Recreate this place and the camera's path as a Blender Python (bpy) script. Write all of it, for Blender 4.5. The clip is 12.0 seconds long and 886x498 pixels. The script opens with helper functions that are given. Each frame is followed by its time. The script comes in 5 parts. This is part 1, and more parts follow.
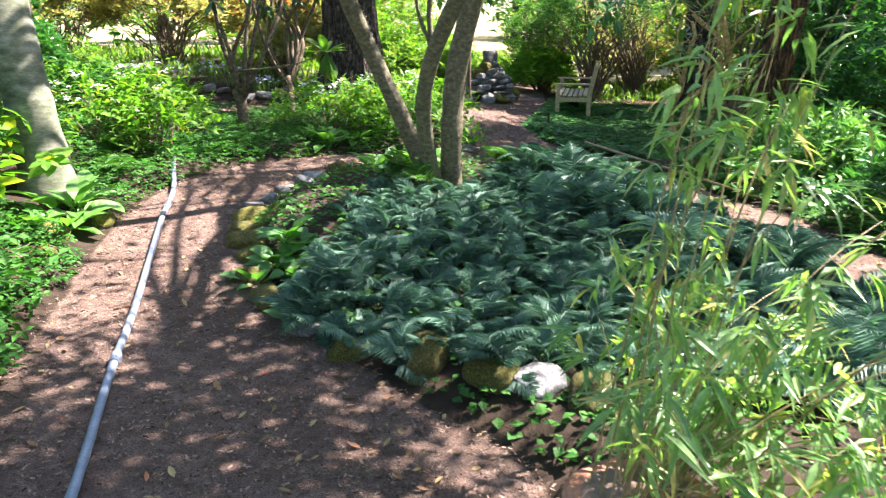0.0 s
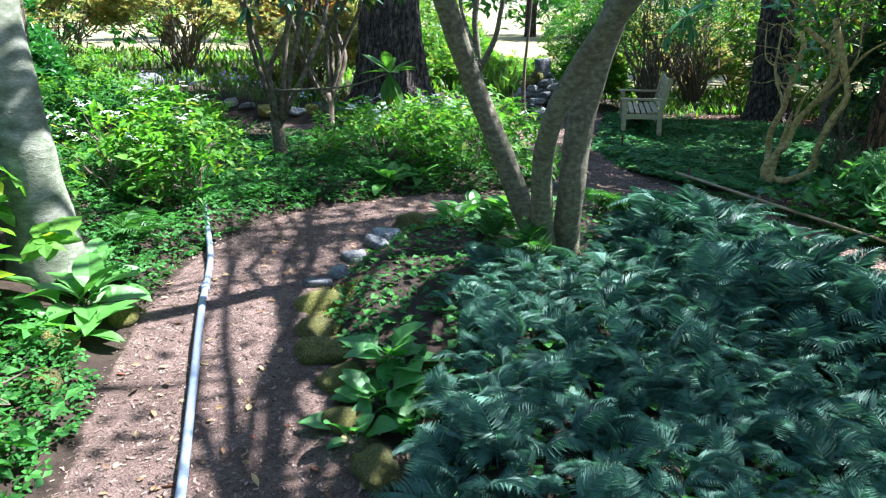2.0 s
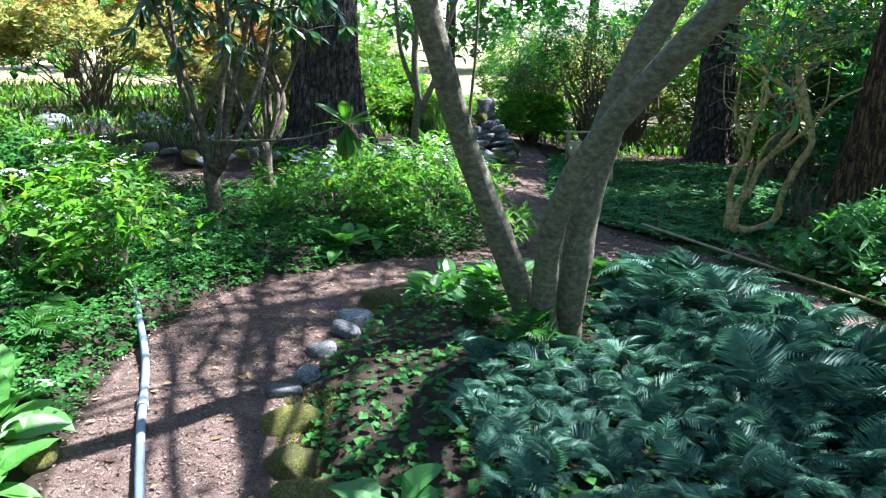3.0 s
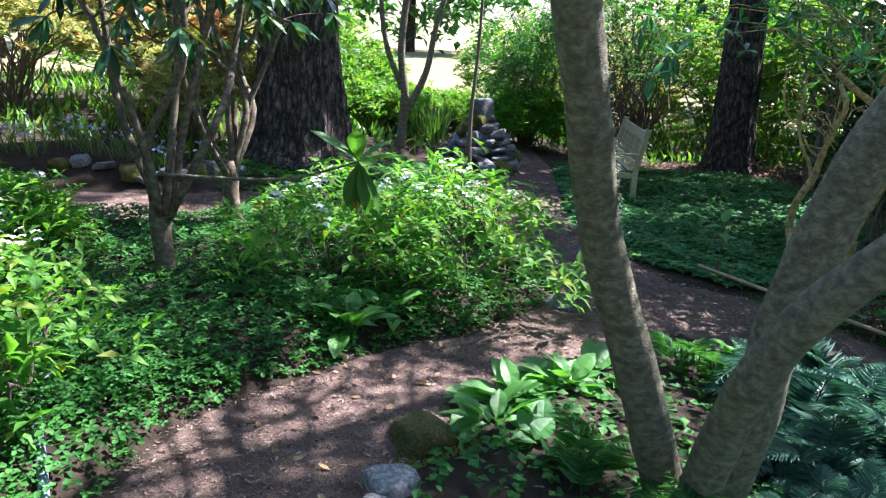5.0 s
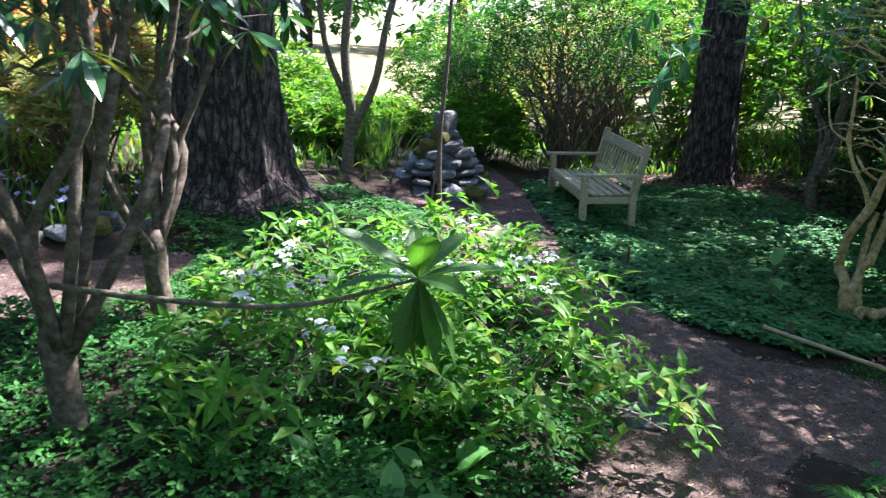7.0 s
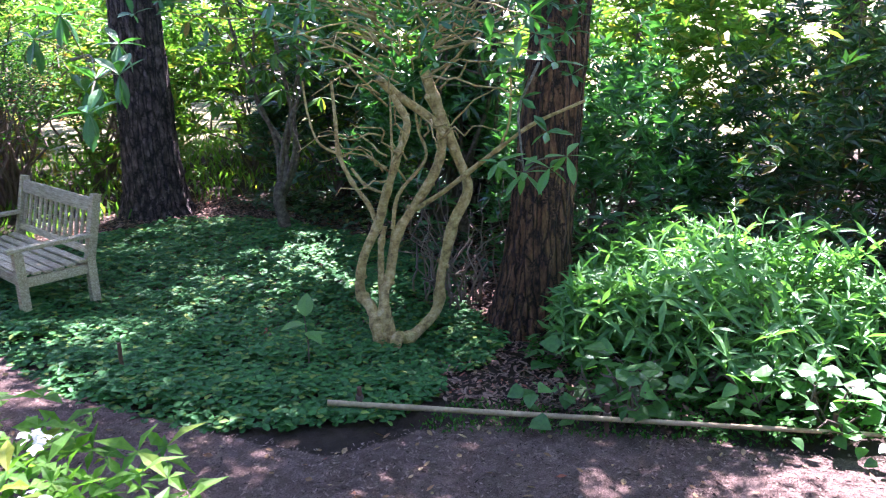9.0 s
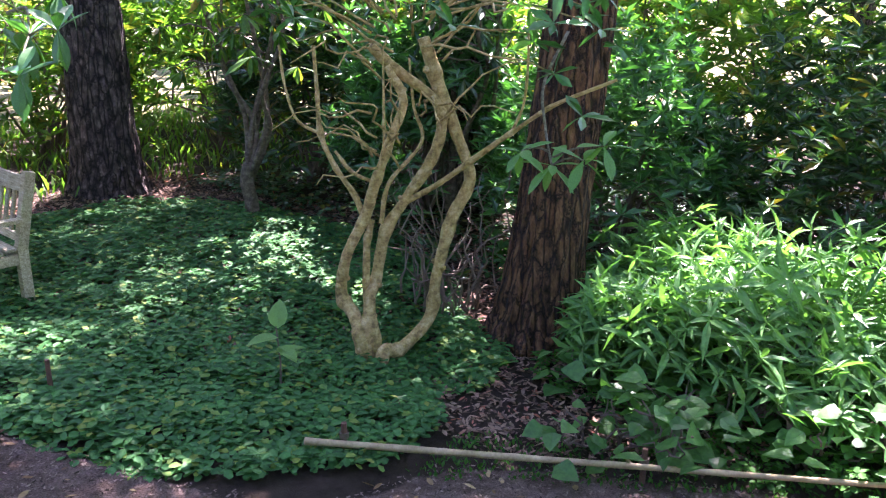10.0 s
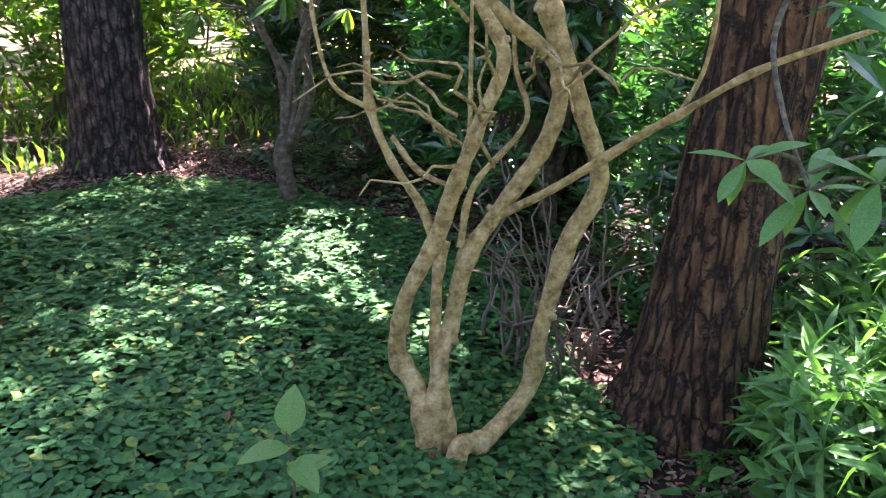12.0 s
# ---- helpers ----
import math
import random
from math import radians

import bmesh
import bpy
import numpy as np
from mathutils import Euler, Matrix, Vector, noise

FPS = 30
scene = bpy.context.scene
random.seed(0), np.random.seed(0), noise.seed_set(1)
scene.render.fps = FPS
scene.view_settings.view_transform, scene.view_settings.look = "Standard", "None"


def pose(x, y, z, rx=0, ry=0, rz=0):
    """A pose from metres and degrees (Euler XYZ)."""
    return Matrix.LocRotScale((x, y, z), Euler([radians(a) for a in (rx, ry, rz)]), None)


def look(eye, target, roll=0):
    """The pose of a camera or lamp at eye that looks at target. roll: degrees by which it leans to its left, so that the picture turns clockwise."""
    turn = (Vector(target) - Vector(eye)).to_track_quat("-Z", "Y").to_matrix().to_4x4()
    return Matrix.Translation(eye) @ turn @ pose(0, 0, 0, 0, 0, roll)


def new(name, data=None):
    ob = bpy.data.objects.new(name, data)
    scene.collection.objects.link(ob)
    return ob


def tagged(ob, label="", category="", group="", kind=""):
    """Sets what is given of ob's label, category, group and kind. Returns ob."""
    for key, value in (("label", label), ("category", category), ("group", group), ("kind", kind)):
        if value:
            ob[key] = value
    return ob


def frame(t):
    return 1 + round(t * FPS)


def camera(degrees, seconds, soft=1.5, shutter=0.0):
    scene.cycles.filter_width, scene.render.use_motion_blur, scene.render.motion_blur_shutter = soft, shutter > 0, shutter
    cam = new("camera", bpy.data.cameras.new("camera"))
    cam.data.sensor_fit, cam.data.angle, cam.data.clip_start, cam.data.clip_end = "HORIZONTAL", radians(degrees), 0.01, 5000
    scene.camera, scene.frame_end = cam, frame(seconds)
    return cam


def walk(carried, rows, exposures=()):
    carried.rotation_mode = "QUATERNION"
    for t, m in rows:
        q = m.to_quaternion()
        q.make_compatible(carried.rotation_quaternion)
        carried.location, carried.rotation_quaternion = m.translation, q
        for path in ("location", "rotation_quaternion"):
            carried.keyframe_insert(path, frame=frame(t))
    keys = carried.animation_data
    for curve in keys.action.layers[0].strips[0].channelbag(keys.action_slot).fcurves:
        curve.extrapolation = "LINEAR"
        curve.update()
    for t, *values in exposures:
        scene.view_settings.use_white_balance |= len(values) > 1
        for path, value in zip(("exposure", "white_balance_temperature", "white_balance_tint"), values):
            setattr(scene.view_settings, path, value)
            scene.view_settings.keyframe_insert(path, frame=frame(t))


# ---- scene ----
cam = camera(57.2, 12.0, soft=1.2, shutter=0.13)
METRES, EYE, TILT, LEAN, TURN = 10.8, 1.65, -16.4, 0.0, 0.0
ROWS = [
    (0.0, 0.0, 0.0, 0.0, -0.0, 0.0, 0.0),
    (0.5, -0.0137, 0.0374, 0.0173, 4.77, 0.56, -1.75),
    (1.0, -0.0281, 0.0699, 0.0286, 5.58, 0.76, -2.15),
    (1.5, -0.0531, 0.103, 0.0452, 3.32, 0.54, -0.11),
    (2.0, -0.0702, 0.14, 0.0529, -0.28, -0.35, -0.23),
    (2.5, -0.0852, 0.1783, 0.0702, -2.66, 0.32, -1.29),
    (3.0, -0.105, 0.2135, 0.0831, -6.35, 1.61, 0.76),
    (5.0, -0.1343, 0.3737, 0.1396, -9.94, 0.13, 0.71),
    (5.5, -0.1441, 0.4176, 0.1545, -9.87, -0.6, 0.34),
    (6.0, -0.1524, 0.4571, 0.1672, -10.76, -0.79, 0.54),
    (6.5, -0.1635, 0.4975, 0.1819, -12.66, -0.99, 2.23),
    (7.0, -0.1655, 0.5387, 0.1916, -17.28, -0.74, 3.26),
    (7.5, -0.1592, 0.5763, 0.2019, -28.14, -1.8, 6.2),
    (9.5, -0.0856, 0.7067, 0.2379, -61.03, -8.51, 15.47),
    (10.0, -0.0563, 0.732, 0.2373, -59.85, -9.19, 13.39),
    (10.5, -0.0264, 0.7551, 0.2402, -55.02, -9.54, 11.9),
    (11.0, 0.0072, 0.7841, 0.2444, -51.67, -9.92, 12.14),
    (11.5, 0.0455, 0.8055, 0.2407, -50.47, -9.43, 10.71),
    (12.0, 0.0732, 0.8268, 0.2446, -55.14, -11.06, 12.54),
]
walk(cam, [(t, pose(0, 0, EYE, TILT, LEAN, TURN) @ pose(METRES * x, METRES * y, METRES * z, 90 + pitch, roll, yaw)) for t, x, y, z, yaw, pitch, roll in ROWS],
     exposures=((0.0, 2.9, 6700, 24), (0.5, 2.85, 6700, 28), (1.0, 2.6, 6500, 28), (1.5, 2.6, 5900, 17), (2.5, 2.5, 5500, 15), (5.0, 2.5, 5700, 22), (7.5, 2.6, 5650, 27), (9.5, 3.6, 5750, 50), (10.0, 3.6, 6100, 50), (11.0, 4.0, 5900, 57), (12.0, 3.9, 6300, 52)))

# ---- world, sun ----
SUN_AZ, SUN_EL = 71.0, 56.0          # degrees right of the y axis, above the horizon
world = bpy.data.worlds.new("world")
scene.world = world
world.use_nodes = True
wn = world.node_tree
sky = wn.nodes.new("ShaderNodeTexSky")
sky.sky_type, sky.sun_disc = "NISHITA", False
sky.sun_elevation, sky.sun_rotation = radians(SUN_EL), radians(SUN_AZ)
wn.links.new(sky.outputs[0], wn.nodes["Background"].inputs[0])
wn.nodes["Background"].inputs[1].default_value = 0.065
sun_dir = Vector((math.sin(radians(SUN_AZ)) * math.cos(radians(SUN_EL)), math.cos(radians(SUN_AZ)) * math.cos(radians(SUN_EL)), math.sin(radians(SUN_EL))))
sun = new("sun", bpy.data.lights.new("sun", "SUN"))
sun.data.energy, sun.data.angle, sun.data.color = 5.0, radians(0.55), (1.0, 0.94, 0.84)
sun.matrix_world = look(sun_dir * 60, (0, 0, 0))

# ---- materials ----
def mat_new(name):
    m = bpy.data.materials.new(name)
    m.use_nodes = True
    nt = m.node_tree
    return m, nt, nt.nodes["Principled BSDF"]


def noise_node(nt, scale, detail=4.0, rough=0.6, stretch=None, attr=None):
    co = nt.nodes.new("ShaderNodeTexCoord")
    n = nt.nodes.new("ShaderNodeTexNoise")
    n.inputs["Scale"].default_value, n.inputs["Detail"].default_value, n.inputs["Roughness"].default_value = scale, detail, rough
    if stretch:
        mp = nt.nodes.new("ShaderNodeMapping")
        mp.inputs["Scale"].default_value = stretch
        nt.links.new(co.outputs["Object"], mp.inputs[0])
        nt.links.new(mp.outputs[0], n.inputs["Vector"])
    else:
        nt.links.new(co.outputs["Object"], n.inputs["Vector"])
    return n.outputs[0]


def ramp(nt, src, stops):
    r = nt.nodes.new("ShaderNodeValToRGB")
    e = r.color_ramp.elements
    while len(e) < len(stops):
        e.new(0.5)
    for k, (p, c) in enumerate(stops):
        e[k].position, e[k].color = p, (*c, 1)
    nt.links.new(src, r.inputs[0])
    return r.outputs[0]


def mixc(nt, fac, a, b, mode="MIX"):
    n = nt.nodes.new("ShaderNodeMix")
    n.data_type, n.blend_type = "RGBA", mode
    for sock, v in ((n.inputs["Factor"], fac), (n.inputs["A"], a), (n.inputs["B"], b)):
        if hasattr(v, "is_linked"):
            nt.links.new(v, sock)
        elif isinstance(v, (int, float)):
            sock.default_value = v
        else:
            sock.default_value = (*v, 1)
    return n.outputs["Result"]


def bump(nt, b, src, strength, dist=0.01):
    n = nt.nodes.new("ShaderNodeBump")
    n.inputs["Strength"].default_value, n.inputs["Distance"].default_value = strength, dist
    nt.links.new(src, n.inputs["Height"])
    nt.links.new(n.outputs[0], b.inputs["Normal"])


def leaf_mat(name, dark, light, rough=0.42, through_light=0.35, spec=0.5, odd=None, glow=None, whole=False):
    """Leaf: each leaf its own tone, blotches across it, and light coming through."""
    m, nt, b = mat_new(name)
    g = nt.nodes.new("ShaderNodeNewGeometry")
    if whole:                                  # one tone to a whole frond or leaf object
        oi = nt.nodes.new("ShaderNodeObjectInfo")
        src = oi.outputs["Random"]
    else:
        src = g.outputs["Random Per Island"]
    stops = [(0.0, dark), (0.85, light)] + ([(0.97, odd)] if odd else [])
    c = ramp(nt, src, stops)
    blot = ramp(nt, noise_node(nt, 38.0, 3.0), [(0.3, (0.72, 0.72, 0.72)), (0.7, (1.2, 1.2, 1.15))])
    c = mixc(nt, 1.0, c, blot, "MULTIPLY")
    nt.links.new(c, b.inputs["Base Color"])
    b.inputs["Roughness"].default_value = rough
    b.inputs["Specular IOR Level"].default_value = spec
    bump(nt, b, noise_node(nt, 90.0, 2.0), 0.25, 0.004)
    tr = nt.nodes.new("ShaderNodeBsdfTranslucent")
    nt.links.new(mixc(nt, 1.0, c, glow or (1.5, 1.75, 0.55), "MULTIPLY"), tr.inputs[0])
    mx = nt.nodes.new("ShaderNodeMixShader")
    mx.inputs[0].default_value = through_light
    nt.links.new(b.outputs[0], mx.inputs[1])
    nt.links.new(tr.outputs[0], mx.inputs[2])
    nt.links.new(mx.outputs[0], nt.nodes["Material Output"].inputs[0])
    return m


def solid_mat(name, stops, scale=6.0, fine=60.0, rough=0.8, bumps=0.5, dist=0.01, stretch=None, metal=0.0, per_piece=0.0, cracks=None):
    """Two scales of noise through a ramp, fine relief, and a tone of its own for each piece."""
    m, nt, b = mat_new(name)
    c = ramp(nt, noise_node(nt, scale, 6.0, 0.62, stretch), stops)
    f = noise_node(nt, fine, 4.0, 0.7, stretch)
    c = mixc(nt, 1.0, c, ramp(nt, f, [(0.25, (0.6, 0.6, 0.6)), (0.75, (1.25, 1.25, 1.25))]), "MULTIPLY")
    if per_piece:
        oi = nt.nodes.new("ShaderNodeObjectInfo")
        lo, hi = 1 - per_piece, 1 + per_piece
        c = mixc(nt, 1.0, c, ramp(nt, oi.outputs["Random"], [(0, (lo, lo, lo)), (1, (hi, hi, hi))]), "MULTIPLY")
    height = f
    if cracks:                                  # long furrows between bark plates
        co = nt.nodes.new("ShaderNodeTexCoord")
        mp = nt.nodes.new("ShaderNodeMapping")
        mp.inputs["Scale"].default_value = cracks
        vo = nt.nodes.new("ShaderNodeTexVoronoi")
        vo.feature = "DISTANCE_TO_EDGE"
        vo.inputs["Scale"].default_value = 1.0
        add = nt.nodes.new("ShaderNodeVectorMath")
        add.operation = "MULTIPLY_ADD"
        add.inputs[1].default_value = (0.06, 0.06, 0.25)
        nt.links.new(noise_node(nt, 14, 4, 0.7), add.inputs[0])
        nt.links.new(co.outputs["Object"], add.inputs[2])
        nt.links.new(add.outputs[0], mp.inputs[0])
        nt.links.new(mp.outputs[0], vo.inputs["Vector"])
        plates = ramp(nt, vo.outputs["Distance"], [(0.02, (0.16, 0.15, 0.14)), (0.16, (1, 1, 1))])
        c = mixc(nt, 1.0, c, plates, "MULTIPLY")
        height = mixc(nt, 0.3, plates, f)
    nt.links.new(c, b.inputs["Base Color"])
    b.inputs["Roughness"].default_value, b.inputs["Metallic"].default_value = rough, metal
    bump(nt, b, height, bumps, dist)
    return m


FERN = leaf_mat("fern_grey", (0.03, 0.09, 0.068), (0.11, 0.22, 0.17), 0.48, 0.25, 0.35, glow=(1.0, 1.4, 0.8), whole=True)
FERN_G = leaf_mat("fern_green", (0.03, 0.11, 0.02), (0.065, 0.19, 0.04), 0.5, 0.35)
HOSTA = leaf_mat("hosta", (0.05, 0.17, 0.035), (0.11, 0.29, 0.06), 0.38, 0.38)
BROAD = leaf_mat("broad_leaf", (0.035, 0.14, 0.035), (0.085, 0.25, 0.065), 0.45, 0.42)
LIME = leaf_mat("lime_leaf", (0.05, 0.16, 0.02), (0.13, 0.30, 0.04), 0.55, 0.5, 0.25, odd=(0.20, 0.24, 0.03))
RHODO = leaf_mat("rhododendron_leaf", (0.012, 0.055, 0.018), (0.032, 0.11, 0.03), 0.3, 0.22, 0.6, odd=(0.16, 0.13, 0.02))
LEAFY = leaf_mat("rhododendron_new_leaf", (0.035, 0.11, 0.02), (0.075, 0.18, 0.03), 0.42, 0.4, 0.3, odd=(0.28, 0.19, 0.03))
BRIGHT = leaf_mat("bright_pointed_leaf", (0.045, 0.165, 0.05), (0.13, 0.32, 0.095), 0.42, 0.32, 0.35)
FADING = leaf_mat("yellowing_leaf", (0.34, 0.23, 0.035), (0.42, 0.29, 0.05), 0.45, 0.35, 0.4, glow=(1.2, 1.0, 0.5))
GLOSS = leaf_mat("glossy_leaf", (0.018, 0.10, 0.03), (0.05, 0.20, 0.05), 0.28, 0.25, 0.7)
COVER = leaf_mat("ground_cover_leaf", (0.02, 0.095, 0.03), (0.058, 0.21, 0.062), 0.5, 0.25, 0.14, odd=(0.16, 0.24, 0.05))
SMALL = leaf_mat("small_leaf", (0.018, 0.09, 0.018), (0.05, 0.18, 0.03), 0.6, 0.35, 0.22)
BAMBOO_L = leaf_mat("bamboo_leaf", (0.10, 0.24, 0.09), (0.25, 0.42, 0.17), 0.36, 0.42, 0.6, odd=(0.46, 0.38, 0.15))
CANOPY = leaf_mat("canopy_leaf", (0.02, 0.085, 0.018), (0.05, 0.155, 0.03), 0.45, 0.38)
NEEDLE = leaf_mat("needles", (0.015, 0.04, 0.018), (0.035, 0.075, 0.028), 0.5, 0.15)
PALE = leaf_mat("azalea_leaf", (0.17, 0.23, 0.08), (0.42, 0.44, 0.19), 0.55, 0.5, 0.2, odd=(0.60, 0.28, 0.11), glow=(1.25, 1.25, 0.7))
SAPLING = leaf_mat("sapling_leaf", (0.12, 0.29, 0.08), (0.18, 0.36, 0.12), 0.45, 0.45, 0.3)
LICHEN = leaf_mat("pale_lichen", (0.40, 0.43, 0.34), (0.58, 0.60, 0.48), 0.9, 0.2, 0.1, glow=(1, 1, 0.9))
FAR_L = leaf_mat("sunlit_leaf", (0.05, 0.15, 0.02), (0.12, 0.25, 0.035), 0.5, 0.45, odd=(0.26, 0.24, 0.04))
IRIS = leaf_mat("strap_leaf", (0.06, 0.13, 0.025), (0.11, 0.20, 0.05), 0.4, 0.3)
PETAL_W = leaf_mat("white_petal", (0.62, 0.66, 0.66), (0.80, 0.82, 0.80), 0.6, 0.3, 0.3, glow=(1, 1, 1))
PETAL_O = leaf_mat("orange_petal", (0.60, 0.12, 0.03), (0.75, 0.30, 0.07), 0.6, 0.35, 0.3, glow=(1.2, 1, 1))
PETAL_B = leaf_mat("lilac_petal", (0.30, 0.30, 0.55), (0.55, 0.52, 0.75), 0.6, 0.3, 0.3, glow=(1, 1, 1))
PETAL_Y = leaf_mat("yellow_petal", (0.62, 0.48, 0.03), (0.75, 0.62, 0.06), 0.6, 0.35, 0.3, glow=(1, 1, 1))
MOSS_L = leaf_mat("moss_tuft", (0.10, 0.13, 0.015), (0.26, 0.27, 0.035), 0.7, 0.3, 0.2)
DRY = leaf_mat("fallen_leaf", (0.16, 0.085, 0.045), (0.42, 0.32, 0.17), 0.75, 0.15, 0.2, odd=(0.30, 0.08, 0.05), glow=(1, 0.9, 0.7))
MULCH = leaf_mat("leaf_mulch", (0.10, 0.062, 0.045), (0.34, 0.23, 0.17), 0.8, 0.1, 0.2, odd=(0.30, 0.11, 0.07), glow=(1, 0.9, 0.7))
CHIP = leaf_mat("bark_chip", (0.035, 0.024, 0.018), (0.26, 0.19, 0.155), 0.85, 0.0, 0.2)
RHODO_B = solid_mat("dark_rhododendron_bark", [(0.34, (0.05, 0.036, 0.024)), (0.5, (0.12, 0.09, 0.06)), (0.66, (0.21, 0.17, 0.12))], 22, 90, 0.85, 0.8, 0.006, (1, 1, 1.3))
TWIG = solid_mat("twig_bark", [(0.3, (0.085, 0.062, 0.045)), (0.7, (0.17, 0.13, 0.095))], 14, 120, 0.85, 0.5, 0.003)
DEAD = solid_mat("dead_twig_bark", [(0.3, (0.12, 0.09, 0.065)), (0.7, (0.25, 0.20, 0.15))], 14, 120, 0.85, 0.5, 0.003)
BEECH_B = solid_mat("smooth_grey_bark", [(0.34, (0.07, 0.09, 0.05)), (0.5, (0.15, 0.17, 0.115)), (0.66, (0.29, 0.295, 0.24))], 7, 52, 0.78, 0.7, 0.006, (1, 1, 2.4))
STEM_B = solid_mat("lichen_brown_bark", [(0.34, (0.08, 0.07, 0.045)), (0.5, (0.145, 0.13, 0.082)), (0.68, (0.25, 0.235, 0.155))], 26, 80, 0.84, 1.0, 0.008, (1, 1, 1.5))
GNARL_B = solid_mat("tan_rhododendron_bark", [(0.34, (0.22, 0.145, 0.05)), (0.5, (0.47, 0.33, 0.12)), (0.68, (0.64, 0.50, 0.25))], 22, 70, 0.8, 1.0, 0.01, (1, 1, 1.15))
FIR_B = solid_mat("furrowed_fir_bark", [(0.36, (0.04, 0.029, 0.024)), (0.52, (0.10, 0.072, 0.06)), (0.68, (0.24, 0.185, 0.16))], 18, 80, 0.92, 1.0, 0.035, (1, 1, 0.6), cracks=(17, 17, 4.2))
FIR_RED = solid_mat("red_brown_fir_bark", [(0.36, (0.05, 0.024, 0.012)), (0.5, (0.15, 0.068, 0.028)), (0.68, (0.27, 0.145, 0.068))], 26, 90, 0.92, 1.0, 0.04, (1, 1, 0.35), cracks=(22, 22, 2.6))
STONE = solid_mat("grey_stone", [(0.3, (0.045, 0.05, 0.055)), (0.52, (0.16, 0.17, 0.175)), (0.75, (0.38, 0.38, 0.36))], 7, 70, 0.85, 0.6, 0.01, per_piece=0.45)
MOSS = solid_mat("moss", [(0.36, (0.10, 0.105, 0.02)), (0.52, (0.19, 0.19, 0.035)), (0.66, (0.35, 0.32, 0.07))], 14, 150, 0.95, 1.0, 0.03, per_piece=0.3)
TEAK = solid_mat("weathered_teak", [(0.3, (0.20, 0.165, 0.085)), (0.52, (0.42, 0.36, 0.21)), (0.7, (0.60, 0.54, 0.39))], 12, 70, 0.8, 0.5, 0.004, (1, 7, 7), per_piece=0.18)
HOSE = solid_mat("blue_grey_pipe", [(0.3, (0.13, 0.17, 0.24)), (0.7, (0.24, 0.29, 0.37))], 10, 120, 0.38, 0.12, 0.002)
CANE = solid_mat("bamboo_cane", [(0.3, (0.27, 0.20, 0.10)), (0.7, (0.48, 0.38, 0.22))], 8, 60, 0.55, 0.25, 0.003)
CULM = solid_mat("bamboo_culm", [(0.3, (0.16, 0.14, 0.05)), (0.7, (0.34, 0.27, 0.12))], 8, 60, 0.5, 0.2, 0.003)
TERRA = solid_mat("terracotta", [(0.3, (0.30, 0.13, 0.07)), (0.7, (0.46, 0.22, 0.13))], 8, 90, 0.85, 0.4, 0.004)
RUST = solid_mat("rusty_stake", [(0.3, (0.07, 0.035, 0.025)), (0.7, (0.16, 0.08, 0.05))], 20, 120, 0.85, 0.4, 0.003)
PLASTIC = solid_mat("black_plastic", [(0.3, (0.012, 0.012, 0.013)), (0.7, (0.03, 0.03, 0.03))], 10, 90, 0.5, 0.15, 0.002)

# ---- plan: paths as centre lines with half widths ----
PATHS = [
    [(-0.7, -6, 1.3), (-0.75, 0, 1.3), (-0.78, 2.2, 1.2), (-1.3, 3.6, 0.74), (-1.68, 4.7, 0.53), (-1.86, 5.5, 0.45), (-1.84, 6.4, 0.46), (-1.52, 7.3, 0.5), (-0.95, 7.95, 0.34), (-0.3, 8.35, 0.32), (0.4, 8.98, 0.36), (1.0, 9.6, 0.55), (0.82, 10.6, 0.5), (0.6, 11.6, 0.53), (0.86, 12.9, 0.54), (1.3, 14.4, 0.5), (1.5, 16.5, 0.5), (0.9, 19, 0.5)],
    [(1.0, 9.6, 0.55), (1.72, 9.2, 0.7), (2.15, 8.3, 0.64), (2.6, 7.0, 0.58), (2.78, 5.6, 0.42), (3.1, 3, 0.5), (3.4, -4, 0.6)],
    [(-9, 10.5, 0.55), (-5, 11.0, 0.55), (-3.5, 11.25, 0.54), (-2.5, 11.3, 0.45), (-1.9, 11.7, 0.2)],
    [(0.9, 13.0, 0.5), (0.3, 13.4, 0.35), (-0.1, 13.6, 0.25)],
]


def sstep(a, lo, hi):
    t = np.clip((a - lo) / (hi - lo), 0, 1)
    return t * t * (3 - 2 * t)


def path_dist(x, y):
    """Distance outside the path's edge (negative on the path)."""
    x, y = np.asarray(x, float), np.asarray(y, float)
    d = np.full(x.shape, 1e9)
    for line in PATHS:
        for (ax, ay, ar), (bx, by, br) in zip(line, line[1:]):
            vx, vy = bx - ax, by - ay
            t = np.clip(((x - ax) * vx + (y - ay) * vy) / (vx * vx + vy * vy), 0, 1)
            d = np.minimum(d, np.hypot(x - ax - t * vx, y - ay - t * vy) - (ar + t * (br - ar)))
    return d


def wob(x, y, s, k=0.0):
    return np.sin(x * s + 1.3 * np.sin(y * s * 0.7 + k) + k) * np.cos(y * s * 0.9 + 1.1 * np.sin(x * s * 0.6) + 2 * k)


